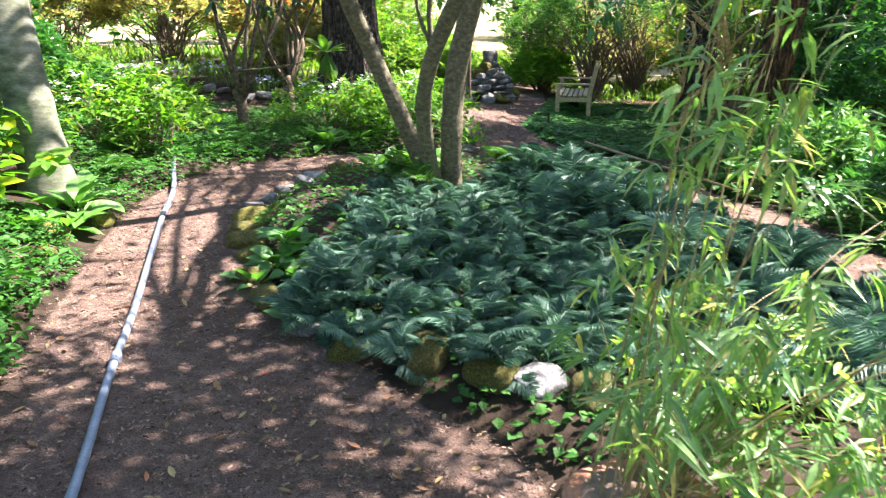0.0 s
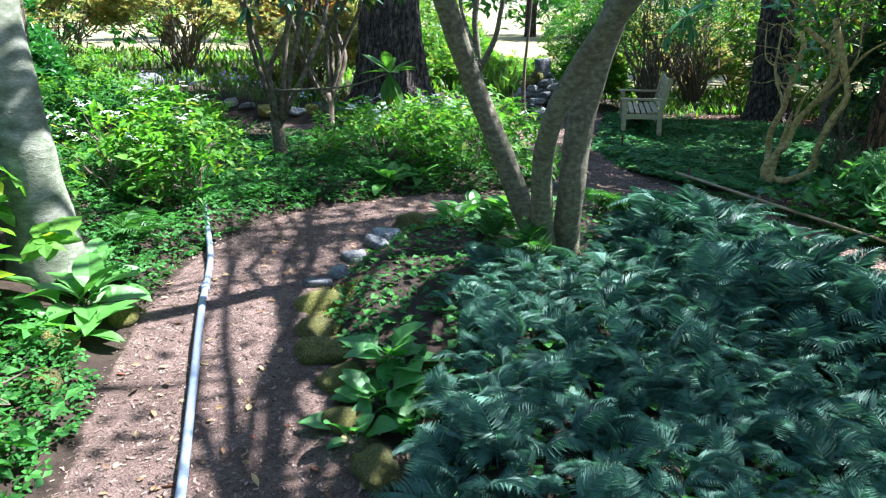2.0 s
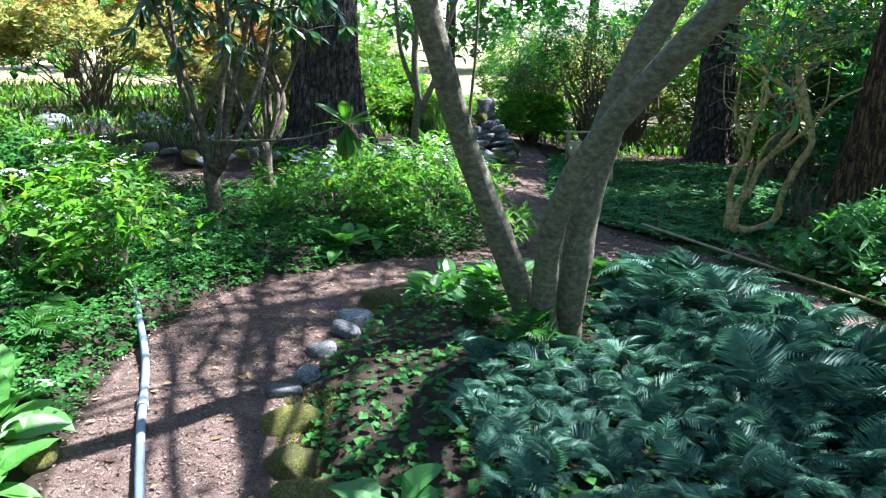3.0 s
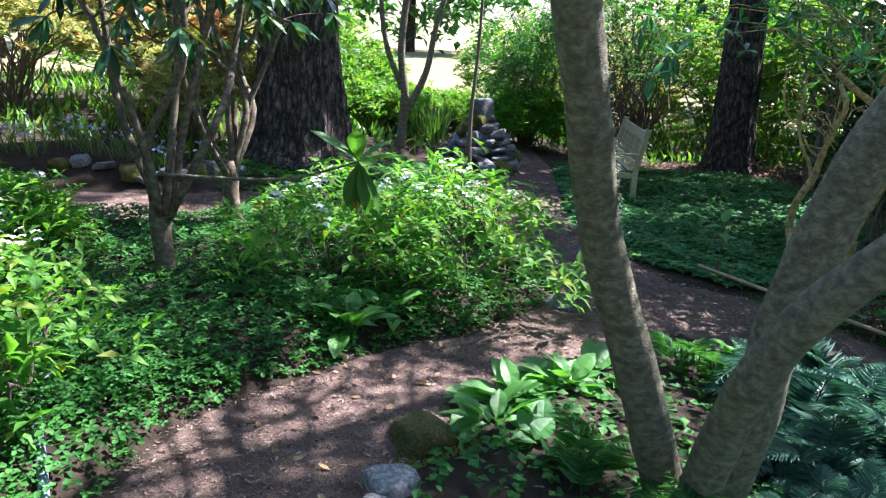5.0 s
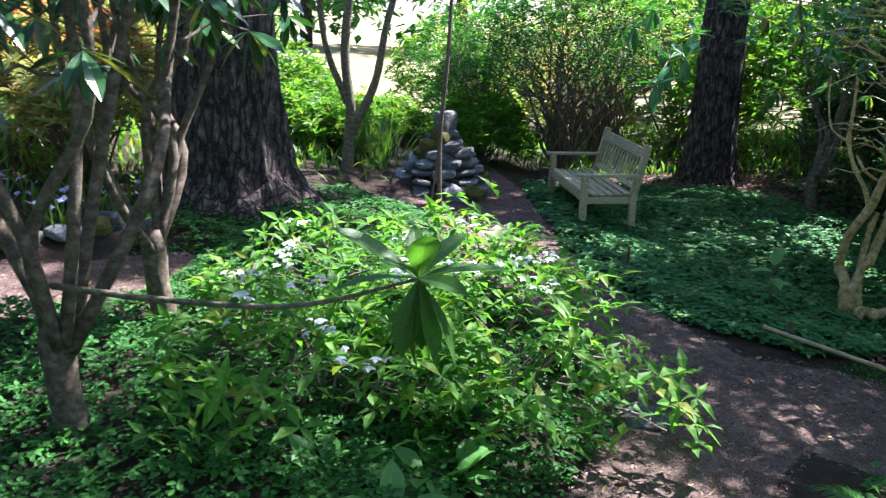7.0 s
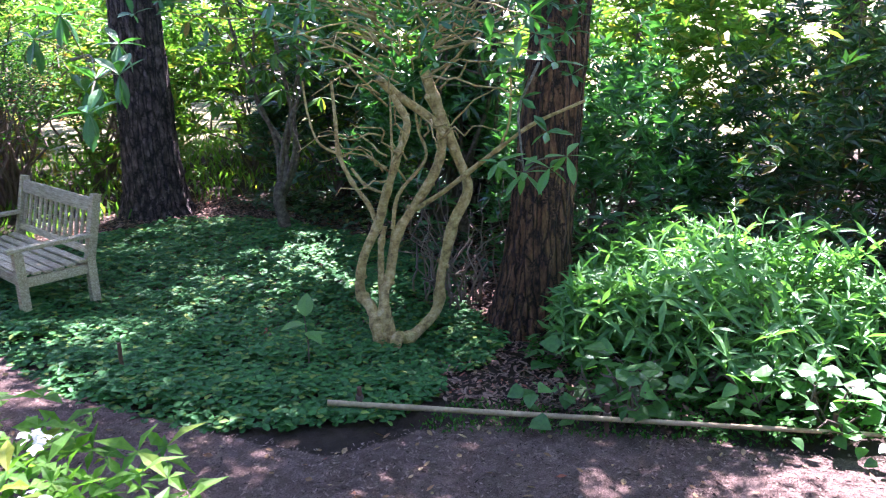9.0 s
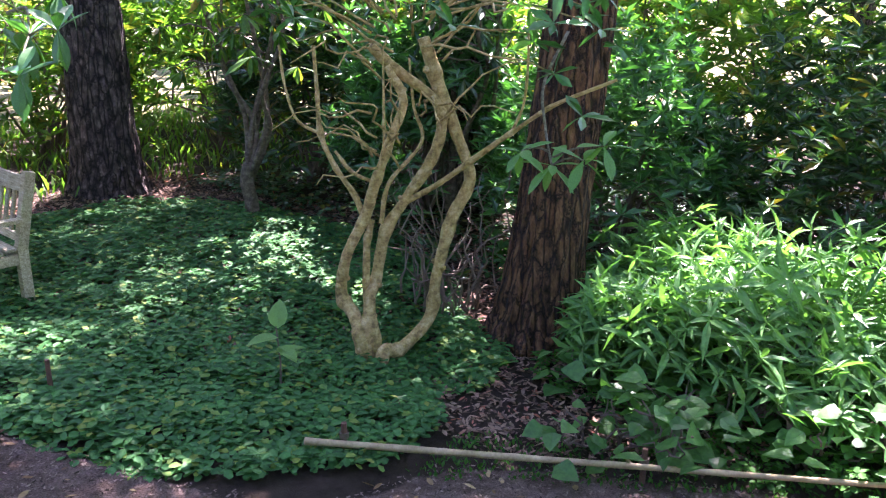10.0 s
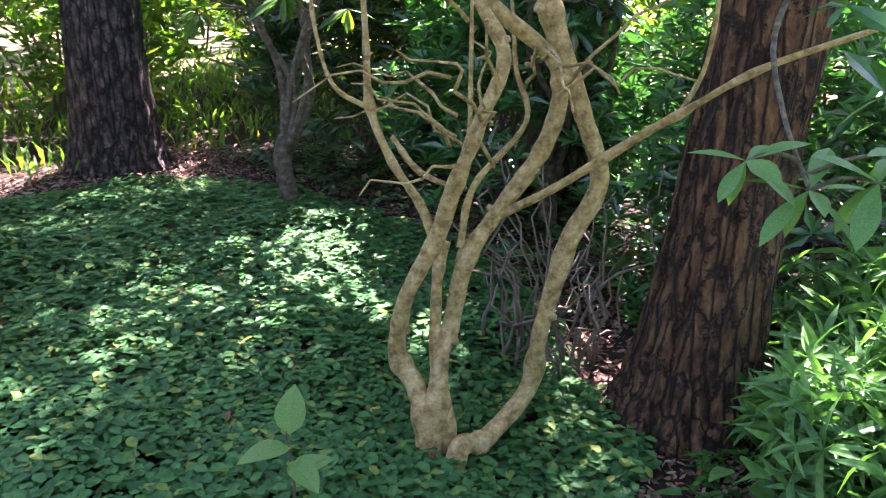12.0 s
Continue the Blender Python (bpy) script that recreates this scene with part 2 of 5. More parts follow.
def ground_z(x, y):
    x, y = np.asarray(x, float), np.asarray(y, float)
    a = x + 0.9
    z = 0.21 * sstep(y, 2.5, 7) - np.where(a > 0, 0.105 * np.minimum(3.8, a), 0.03 * np.maximum(-3, a)) * sstep(y, 2, 8) + 0.03 * np.clip(y - 9.5, 0, 6)
    d = path_dist(x, y)
    rise = 0.09 - 0.08 * sstep(x + 0.12 * (y - 9), 0.9, 1.6)
    z = z + rise * sstep(d, 0.02, 0.3) + 0.012 * wob(x, y, 2.3) + 0.006 * wob(x, y, 7.1, 1.0)
    z = z + 0.18 * sstep(-x, 2.6, 3.4) * sstep(d, 0.1, 0.6)             # the bank by the grey tree
    z = z - 0.08 * np.exp(-((x - 3.1) ** 2 + (y - 10.5) ** 2) / 0.8)    # the hollow below the gnarled shrub
    far = np.hypot(x, y - 8)
    return np.where(far > 14, z * (1 - sstep(far, 14, 30)) + 0.15 * sstep(far, 14, 30), z)


def gz(x, y):
    return float(ground_z(x, y))


# ---- mesh helpers ----
rng = np.random.default_rng(11)


class Geo:
    """Gathers vertices and faces and becomes one mesh."""

    def __init__(self):
        self.v, self.loops, self.sizes, self.n = [], [], [], 0

    def add(self, v, f):
        v, f = np.asarray(v, float).reshape(-1, 3), np.asarray(f, int)
        self.v.append(v)
        self.loops.append((f + self.n).ravel())
        self.sizes.append(np.full(len(f), f.shape[1]))
        self.n += len(v)
        return self

    def scatter(self, tmpl, pos, rot, size):
        """Copies of a template (verts, faces) with places, 3x3 turns and sizes."""
        tv, tf = tmpl
        pos, size = np.asarray(pos, float).reshape(-1, 3), np.asarray(size, float)
        if size.ndim == 1:
            size = size[:, None]
        v = np.einsum("nij,nkj->nki", rot, tv[None] * size[:, None, :]) + pos[:, None]
        f = tf[None] + (np.arange(len(pos)) * len(tv))[:, None, None]
        return self.add(v.reshape(-1, 3), f.reshape(-1, tf.shape[1]))

    def tube(self, pts, radii, sides=8, wave=None):
        pts = np.asarray(pts, float)
        n = len(pts)
        tang = np.gradient(pts, axis=0)
        tang /= np.linalg.norm(tang, axis=1)[:, None] + 1e-9
        ref = np.array((1.0, 0.0, 0.0)) if abs(tang[0][0]) < 0.8 else np.array((0.0, 1.0, 0.0))
        rows, u = [], ref
        for k in range(n):
            u = u - tang[k] * u.dot(tang[k])
            u /= np.linalg.norm(u)
            w = np.cross(tang[k], u)
            a = np.arange(sides) * 2 * math.pi / sides
            r = radii[k] * (wave(a, k) if wave else 1.0)
            rows.append(pts[k] + (np.cos(a) * r)[:, None] * u + (np.sin(a) * r)[:, None] * w)
        v = np.concatenate(rows + [pts[:1], pts[-1:]])
        i = np.arange(sides)
        j = (i + 1) % sides
        q = [np.stack([k * sides + i, k * sides + j, (k + 1) * sides + j, (k + 1) * sides + i], 1) for k in range(n - 1)]
        base = self.n
        self.add(v, np.concatenate(q))
        caps = np.concatenate([np.stack([j, i, np.full(sides, n * sides)], 1), np.stack([(n - 1) * sides + i, (n - 1) * sides + j, np.full(sides, n * sides + 1)], 1)]) + base
        self.loops.append(caps.ravel())
        self.sizes.append(np.full(len(caps), 3))
        return self

    def mesh(self, name, mat, smooth=False):
        me = bpy.data.meshes.new(name)
        v, loops, sizes = np.concatenate(self.v), np.concatenate(self.loops), np.concatenate(self.sizes)
        me.vertices.add(len(v))
        me.vertices.foreach_set("co", v.astype(np.float32).ravel())
        me.loops.add(len(loops))
        me.loops.foreach_set("vertex_index", loops.astype(np.int32))
        me.polygons.add(len(sizes))
        me.polygons.foreach_set("loop_start", np.concatenate([[0], np.cumsum(sizes)[:-1]]).astype(np.int32))
        me.polygons.foreach_set("loop_total", sizes.astype(np.int32))
        me.polygons.foreach_set("use_smooth", np.full(len(sizes), smooth))
        me.update(calc_edges=True)
        me.materials.append(mat)
        return me


def part(name, geo, mat, parent=None, label="", smooth=False):
    ob = new(name, geo.mesh(name, mat, smooth) if isinstance(geo, Geo) else geo)
    ob.parent = parent
    return tagged(ob, label)


def thing(name, m, label, category, group="", kind=""):
    ob = new(name)
    ob.empty_display_size = 0.1
    ob.matrix_basis = m
    return tagged(ob, label, category, group, kind)


def leaf(n=4, width=0.4, belly=0.45, fold=0.25, droop=0.3, wavy=0.0):
    """A leaf of length 1 along x, folded on its midrib and bent down."""
    v = []
    for k in range(n + 1):
        u = k / n
        w = width * 0.5 * (math.sin(math.pi * u ** (math.log(0.5) / math.log(belly))) ** 0.8 if 0 < u < 1 else 0.03)
        z = -droop * u * u
        e = fold * w + wavy * math.sin(u * 14)
        v += [(u, -w, z + e), (u, 0, z), (u, w, z + e - 2 * wavy * math.sin(u * 14))]
    f = []
    for k in range(n):
        a = 3 * k
        f += [(a, a + 3, a + 4, a + 1), (a + 1, a + 4, a + 5, a + 2)]
    return np.array(v, float), np.array(f)


def merge(tmpls):
    vs, fs, n = [], [], 0
    for v, f in tmpls:
        vs.append(v), fs.append(f + n)
        n += len(v)
    return np.concatenate(vs), np.concatenate(fs)


def rotz(a):
    a = np.asarray(a, float)
    c, s, o, i = np.cos(a), np.sin(a), np.zeros_like(a), np.ones_like(a)
    return np.stack([np.stack([c, -s, o], -1), np.stack([s, c, o], -1), np.stack([o, o, i], -1)], -2)


def roty(a):
    a = np.asarray(a, float)
    c, s, o, i = np.cos(a), np.sin(a), np.zeros_like(a), np.ones_like(a)
    return np.stack([np.stack([c, o, s], -1), np.stack([o, i, o], -1), np.stack([-s, o, c], -1)], -2)


def rotx(a):
    a = np.asarray(a, float)
    c, s, o, i = np.cos(a), np.sin(a), np.zeros_like(a), np.ones_like(a)
    return np.stack([np.stack([i, o, o], -1), np.stack([o, c, -s], -1), np.stack([o, s, c], -1)], -2)


def turned(tmpl, m, off=(0, 0, 0), size=1.0):
    v, f = tmpl
    return (v * size) @ np.asarray(m).T + np.array(off), f


def spread(n, tilt_lo, tilt_hi, roll=0.5):
    """Turns for n leaves: any heading, lifted by tilt degrees above level, rolled a little."""
    return rotz(rng.uniform(0, 2 * math.pi, n)) @ roty(-np.radians(rng.uniform(tilt_lo, tilt_hi, n))) @ rotx(rng.normal(0, roll, n))


def curve_pts(a, b, n=8, sag=0.0, wig=0.0):
    a, b = np.array(a, float), np.array(b, float)
    t = np.linspace(0, 1, n)[:, None]
    p = a + (b - a) * t
    p[:, 2] += sag * (np.sin(math.pi * t[:, 0]))
    if wig:
        w = rng.normal(0, wig, (n, 3)) * np.sin(math.pi * t)
        p = p + w
    return p


def smooth_line(ctrl, n=24):
    """A smooth line through a few control points."""
    c = np.array(ctrl, float)
    c = np.vstack([2 * c[0] - c[1], c, 2 * c[-1] - c[-2]])
    out = []
    m = len(c) - 3
    for s in np.linspace(0, m - 1e-6, n):
        k = int(s)
        t = s - k
        p0, p1, p2, p3 = c[k:k + 4]
        out.append(0.5 * (2 * p1 + (p2 - p0) * t + (2 * p0 - 5 * p1 + 4 * p2 - p3) * t * t + (3 * p1 - p0 - 3 * p2 + p3) * t ** 3))
    return np.array(out)


KITE = np.array([(0, 0, 0), (0.45, -0.25, 0.05), (1, 0, -0.12), (0.45, 0.25, 0.05)]), np.array([(0, 1, 2, 3)])
OVAL_S = KITE
POINTED = leaf(2, 0.42, 0.38, 0.3, 0.35)
LONG = leaf(2, 0.27, 0.55, 0.25, 0.3)
ROUND = leaf(2, 0.85, 0.42, 0.2, 0.25)


def whorl(tmpl, count, tilt, spread_tilt=15, seed=0, size_var=0.2):
    """A ring of leaves round a shoot tip, as one template of unit leaf length."""
    r = np.random.default_rng(seed)
    out = []
    for k in range(count):
        m = rotz(2 * math.pi * k / count + r.normal(0, 0.2)) @ roty(-math.radians(tilt + r.normal(0, spread_tilt))) @ rotx(r.normal(0, 0.25))
        out.append(turned(tmpl, m, (0, 0, 0), 1 + r.normal(0, size_var)))
    return merge(out)


def inside(poly, x, y):
    x, y = np.asarray(x), np.asarray(y)
    c = np.zeros(x.shape, bool)
    for (ax, ay), (bx, by) in zip(poly, poly[1:] + poly[:1]):
        c ^= ((ay > y) != (by > y)) & (x < (bx - ax) * (y - ay) / (by - ay + 1e-12) + ax)
    return c


def sow(poly, per_m2, margin=0.03):
    """Random places in a bed, off the paths."""
    xs, ys = [p[0] for p in poly], [p[1] for p in poly]
    n = int(per_m2 * (max(xs) - min(xs)) * (max(ys) - min(ys)))
    x, y = rng.uniform(min(xs), max(xs), n), rng.uniform(min(ys), max(ys), n)
    k = inside(poly, x, y) & (path_dist(x, y) > margin)
    return x[k], y[k]


def sow_apart(poly, gap, margin=0.1, tries=6000):
    x, y = sow(poly, tries / 10.0, margin)
    kept = []
    for p in zip(x, y):
        if all((p[0] - q[0]) ** 2 + (p[1] - q[1]) ** 2 > gap * gap for q in kept):
            kept.append(p)
    return kept


# ---- ground ----
def axis(lo, hi, step, far):
    mid = np.arange(lo, hi + 1e-6, step)
    out = [d for d in (0.3, 0.8, 1.6, 3, 5, 8, 12, 18, 28, 45, 80, 150, 300, 600, 1200)]
    return np.concatenate([[lo - d for d in out[::-1]], mid, [hi + d for d in out]])


def build_ground():
    xs, ys = axis(-7, 7.5, 0.07, 1), axis(-1.5, 18, 0.07, 1)
    X, Y = np.meshgrid(xs, ys)
    Z = ground_z(X, Y)
    nx, ny = len(xs), len(ys)
    i = (np.arange(ny - 1)[:, None] * nx + np.arange(nx - 1)[None]).ravel()
    g = Geo().add(np.stack([X, Y, Z], -1), np.stack([i, i + 1, i + nx + 1, i + nx], 1))
    m, nt, b = mat_new("garden_soil")
    at = nt.nodes.new("ShaderNodeAttribute")
    at.attribute_name = "path"
    at2 = nt.nodes.new("ShaderNodeAttribute")
    at2.attribute_name = "meadow"
    big, mid, fine = noise_node(nt, 1.1, 5), noise_node(nt, 9, 6, 0.7), noise_node(nt, 130, 5, 0.75)
    bed = ramp(nt, mid, [(0.3, (0.022, 0.016, 0.012)), (0.7, (0.065, 0.047, 0.033))])
    walkway = ramp(nt, mid, [(0.25, (0.085, 0.058, 0.047)), (0.5, (0.15, 0.106, 0.088)), (0.75, (0.24, 0.176, 0.15))])
    walkway = mixc(nt, 1.0, walkway, ramp(nt, big, [(0.3, (0.75, 0.72, 0.7)), (0.7, (1.15, 1.15, 1.15))]), "MULTIPLY")
    walkway = mixc(nt, 1.0, walkway, ramp(nt, fine, [(0.32, (0.32, 0.30, 0.28)), (0.68, (1.6, 1.6, 1.6))]), "MULTIPLY")
    grass = ramp(nt, mid, [(0.3, (0.16, 0.155, 0.065)), (0.7, (0.27, 0.23, 0.13))])
    edge = nt.nodes.new("ShaderNodeMath")
    edge.operation = "MULTIPLY_ADD"
    edge.inputs[1].default_value, edge.inputs[2].default_value = 0.5, -0.25
    nt.links.new(mid, edge.inputs[0])
    tot = nt.nodes.new("ShaderNodeMath")
    nt.links.new(edge.outputs[0], tot.inputs[0])
    nt.links.new(at.outputs["Fac"], tot.inputs[1])
    sharp = ramp(nt, tot.outputs[0], [(0.4, (0, 0, 0)), (0.6, (1, 1, 1))])
    c = mixc(nt, sharp, bed, walkway)
    c = mixc(nt, at2.outputs["Fac"], c, grass)
    nt.links.new(c, b.inputs["Base Color"])
    b.inputs["Roughness"].default_value = 0.95
    b.inputs["Specular IOR Level"].default_value = 0.2
    bump(nt, b, fine, 0.9, 0.02)
    ob = tagged(new("ground", g.mesh("ground", m, True)), "dark garden soil with trodden pinkish-brown bark paths", "ground", kind="structure")
    far = np.hypot(X - 0.5, Y - 8)
    for name, val in (("path", 1 - sstep(path_dist(X, Y), -0.06, 0.06)), ("meadow", sstep(far, 11.5, 13.5) * np.where(Y > 12, 1, 0.6))):
        a = ob.data.attributes.new(name, "FLOAT", "POINT")
        a.data.foreach_set("value", val.astype(np.float32).ravel())


build_ground()

# ---- trees ----
def ridged(seed, depth, twist=0.15):
    r = np.random.default_rng(seed)
    ph = r.uniform(0, 6.28, 6)

    def wave(a, k):
        s = sum(np.abs(np.sin(a * n / 2 + ph[j] + 0.35 * np.sin(k * (0.35 + 0.09 * j) + ph[j]) + twist * k * 0.1)) for j, n in enumerate((11, 17, 29)))
        flakes = np.sin(k * 1.7 + 3 * np.sin(a * 5 + ph[3])) * 0.3
        return 1 + depth * (s / 3 - 0.6) + depth * 0.35 * flakes
    return wave


def fir(x, y, r, height, mat, lean, seed, label, needles, flare=0.25, lowest=4.6):
    t = thing("fir_tree", pose(x, y, gz(x, y)), label, "tree")
    n = 90
    h = np.linspace(-0.15, 1, n) ** 1.0
    z = np.where(h < 0, h * 1.0, np.abs(h) ** 1.6 * height)
    rad = r * (1 - 0.85 * np.clip(z, 0, None) / height) * (1 + flare * np.exp(-np.clip(z, 0, None) / 0.35) + 0.5 * flare * np.exp(-np.clip(z, 0, None) / 0.1))
    pts = np.stack([lean[0] * z, lean[1] * z, z], 1)
    part("trunk", Geo().tube(pts, rad, 56, ridged(seed, 0.2)), mat, t)
    rr = np.random.default_rng(seed)
    leaves = Geo()
    for k in range(needles):
        zz = rr.uniform(lowest, height * 0.95)
        az = rr.uniform(0, 6.28)
        L = (2.9 * (1 - zz / height) + 0.7) * rr.uniform(0.7, 1.1)
        a = np.array((lean[0] * zz, lean[1] * zz, zz))
        b = a + np.array((math.cos(az) * L, math.sin(az) * L, -0.35 * L))
        p = curve_pts(a, b, 6, 0.12 * L)
        part("branch", Geo().tube(p, np.linspace(0.04, 0.008, 6), 5), mat, t)
        m = int(34 * L)
        s = rr.uniform(0.25, 1, m)
        base = a + (b - a) * s[:, None] + rr.normal(0, 0.13, (m, 3)) + np.stack([np.zeros(m), np.zeros(m), 0.12 * L * np.sin(math.pi * s) - 0.12], 1)
        leaves.scatter(SPRAY, base, rotz(az + rr.normal(0, 0.7, m)) @ roty(rr.uniform(0, 0.7, m)) @ rotx(rr.normal(0, 0.4, m)), rr.uniform(0.28, 0.5, m))
    tagged(part("crown", leaves, NEEDLE, t, "dark green drooping needle sprays"), kind="stuff")
    return t


THIN = (KITE[0] * np.array((1, 0.35, 1)), KITE[1])
SPRAY = merge([turned(THIN, rotz(a), (o, 0, 0), s) for a, o, s in ((0, 0, 1), (0.7, 0.1, 0.6), (-0.7, 0.15, 0.6), (0.6, 0.4, 0.5), (-0.6, 0.45, 0.5), (0.55, 0.65, 0.35), (-0.55, 0.7, 0.35))])


def crown(geo, centre, radii, clumps, per, tmpl, size, seed):
    r = np.random.default_rng(seed)
    for k in range(clumps):
        d = r.normal(0, 1, 3)
        d /= np.linalg.norm(d)
        c = np.array(centre) + d * np.array(radii) * r.uniform(0.35, 1.0) ** 0.5
        s = r.uniform(0.25, 0.55)
        p = c + r.normal(0, 1, (per, 3)) * np.array((s, s, s * 0.5))
        m = rotz(r.uniform(0, 6.28, per)) @ roty(r.uniform(-0.3, 0.9, per)) @ rotx(r.normal(0, 0.5, per))
        geo.scatter(tmpl, p, m, r.uniform(0.75, 1.25, per) * size)


def stems_tree(name, x, y, stems, mat, label, crown_at, crown_r, clumps, per, seed, tmpl, size, lmat, sides=20, knobs=0.0):
    """A tree with shaped stems (control points and radii) and a leafy crown."""
    t = thing(name, pose(x, y, gz(x, y)), label, "tree")
    for ctrl, r0, r1 in stems:
        n = 44
        pts = smooth_line(ctrl, n)
        rad = np.linspace(r0, r1, n) * (1 + 0.28 * np.exp(-np.linspace(0, 14, n)))
        ph = rng.uniform(0, 6.28, 3)
        bulge = 1 + knobs * np.clip(rng.normal(0, 1, n), -0.4, 2) * np.linspace(1, 0.4, n)
        rad = rad * bulge
        part("stem", Geo().tube(pts, rad, sides, lambda a, k: 1 + 0.05 * np.sin(2 * a + ph[0] + k * 0.21) + 0.03 * np.sin(3 * a + ph[1] - k * 0.5) + 0.025 * np.sin(k * 1.3 + ph[2])), mat, t, smooth=True)
    g = Geo()
    for c, r in zip(crown_at, crown_r):
        crown(g, c, r, clumps, per, tmpl, size, seed)
        seed += 1
    tagged(part("crown", g, lmat, t, "leafy green crown"), kind="stuff")
    for c, r in zip(crown_at, crown_r):
        for k in range(5):
            e = np.array(c) + rng.normal(0, 0.5, 3) * np.array(r)
            src = np.array(stems[k % len(stems)][0][-1])
            part("branch", Geo().tube(curve_pts(src, e, 7, 0.2, 0.06), np.linspace(0.035, 0.008, 7), 5), mat, t)
    return t


fir(-1.42, 13.05, 0.44, 13, FIR_B, (-0.02, 0.0), 3, "huge dark furrowed fir trunk rising from the island bed", 5, 0.45, 9.0)
fir(3.9, 10.12, 0.225, 12, FIR_RED, (0.10, -0.05), 5, "leaning red-brown fir trunk beside the glossy shrub", 5, 0.3)
fir(4.6, 14.95, 0.29, 13, FIR_B, (-0.02, -0.03), 8, "dark fir trunk standing behind the bench", 28, 0.3)
fir(-4.9, 9.2, 0.2, 12, FIR_B, (0.0, 0.0), 9, "dark conifer trunk among the shrubs at the back", 10)
fir(6.3, 11.8, 0.24, 12, FIR_B, (0.0, 0.0), 12, "dark fir trunk deep in the thicket", 18, 0.25, 6.5)

stems_tree("beech_tree", -2.93, 5.85, [([(0.04, 0, -0.15), (0.0, 0, 0.5), (-0.1, 0.0, 1.35), (-0.14, 0.05, 2.3), (-0.3, 0.3, 4.2)], 0.185, 0.13), ([(-0.12, 0, 1.4), (0.03, 0.12, 2.0), (0.1, 0.4, 3.0), (0.2, 0.8, 4.4)], 0.075, 0.05)],
           BEECH_B, "smooth grey-barked tree with sunlit patches", [(-0.3, 0.2, 5.6)], [(2.2, 2.2, 1.5)], 34, 55, 21, OVAL_S, 0.11, CANOPY)

stems_tree("three_stemmed_tree", 0.0, 6.75,
           [([(-0.04, 0.1, -0.1), (-0.1, 0.06, 0.04), (-0.23, -0.03, 0.34), (-0.4, -0.13, 0.74), (-0.57, -0.23, 1.14), (-0.72, -0.43, 1.54), (-0.86, -0.62, 1.94), (-1.1, -0.9, 2.8), (-1.3, -1.1, 4.0)], 0.078, 0.055),
            ([(-0.02, -0.1, -0.1), (-0.1, -0.17, 0.14), (-0.13, -0.3, 0.44), (-0.15, -0.46, 0.74), (-0.1, -0.64, 1.04), (0.02, -0.88, 1.34), (0.16, -1.18, 1.64), (0.32, -1.45, 1.94), (0.7, -2.0, 2.7), (1.1, -2.4, 3.6)], 0.07, 0.05),
            ([(0.08, 0.02, -0.1), (0.07, -0.04, 0.14), (0.07, -0.15, 0.44), (0.08, -0.2, 0.74), (0.12, -0.25, 1.04), (0.18, -0.32, 1.34), (0.27, -0.43, 1.64), (0.4, -0.52, 1.94), (0.8, -0.7, 2.8), (1.2, -0.8, 4.0)], 0.092, 0.065)],
           # unseen crown clumps, set sunward of the stems to dapple path and island
           STEM_B, "three-stemmed tree with leaning lichen-spotted grey-brown trunks", [(2.1, -1.6, 4.4), (2.1, -2.8, 4.9), (2.9, 0.4, 5.2), (2.0, 2.8, 5.0), (0.6, 3.8, 5.2), (1.0, 2.7, 4.8), (1.6, 3.4, 4.9)], [(1.2, 1.3, 0.6), (1.3, 1.4, 0.7), (1.3, 1.5, 0.7), (1.4, 1.2, 0.6), (1.1, 1.1, 0.6), (1.1, 0.8, 0.5), (1.1, 0.8, 0.5)], 22, 46, 31, OVAL_S, 0.10, CANOPY)

tst = bpy.data.objects["three_stemmed_tree"]
edge = smooth_line([(-0.57, -0.23, 1.14), (-0.72, -0.43, 1.54), (-0.86, -0.62, 1.94), (-1.1, -0.9, 2.8)], 30)
tuft = Geo()
for p in edge:                                               # shaggy lichen on the sunny side of the stem
    tuft.scatter(THIN, p + np.array((0.058, -0.005, 0.0)) + rng.normal(0, 0.01, (34, 3)), spread(34, -60, 40), rng.uniform(0.008, 0.02, 34))
tagged(part("lichen", tuft, LICHEN, tst, "pale shaggy lichen on the bark"), kind="stuff")

stems_tree("slender_tree", -0.23, 14.25,
           [([(0, 0, -0.1), (0.05, 0, 0.6), (0.0, 0, 1.3), (0.15, 0, 2.4)], 0.06, 0.035), ([(0.05, 0, 0.4), (0.3, 0, 0.9), (0.45, 0, 1.6), (0.8, 0, 2.6)], 0.045, 0.03), ([(0.02, 0, 0.7), (-0.2, 0, 1.3), (-0.3, 0, 2.3)], 0.035, 0.025)],
           STEM_B, "slender many-stemmed tree near the stone cairn", [(0.2, 0, 2.6)], [(1.1, 0.8, 0.8)], 20, 34, 41, OVAL_S, 0.09, FAR_L, 12)

# a bare slender pole-like stem beside the path
t = thing("slender_sapling", pose(0.42, 13.15, gz(0.42, 13.15)), "slender bare sapling stem rising beside the path", "sapling")
part("stem", Geo().tube(smooth_line([(0.02, 0, -0.05), (0.0, 0, 0.7), (0.06, 0, 1.6), (0.1, 0, 3.4)], 20), np.linspace(0.024, 0.014, 20), 8), TWIG, t, smooth=True)
part("stem", Geo().tube(smooth_line([(-0.1, 0.02, -0.05), (-0.03, 0, 0.4), (0.02, 0, 1.0)], 12), np.linspace(0.014, 0.008, 12), 8), TWIG, t, smooth=True)

# the gnarled rhododendron
gn = thing("gnarled_rhododendron", pose(2.95, 10.75, gz(2.95, 10.75)), "gnarled rhododendron with twisted tan stems in the leafy bed", "shrub")


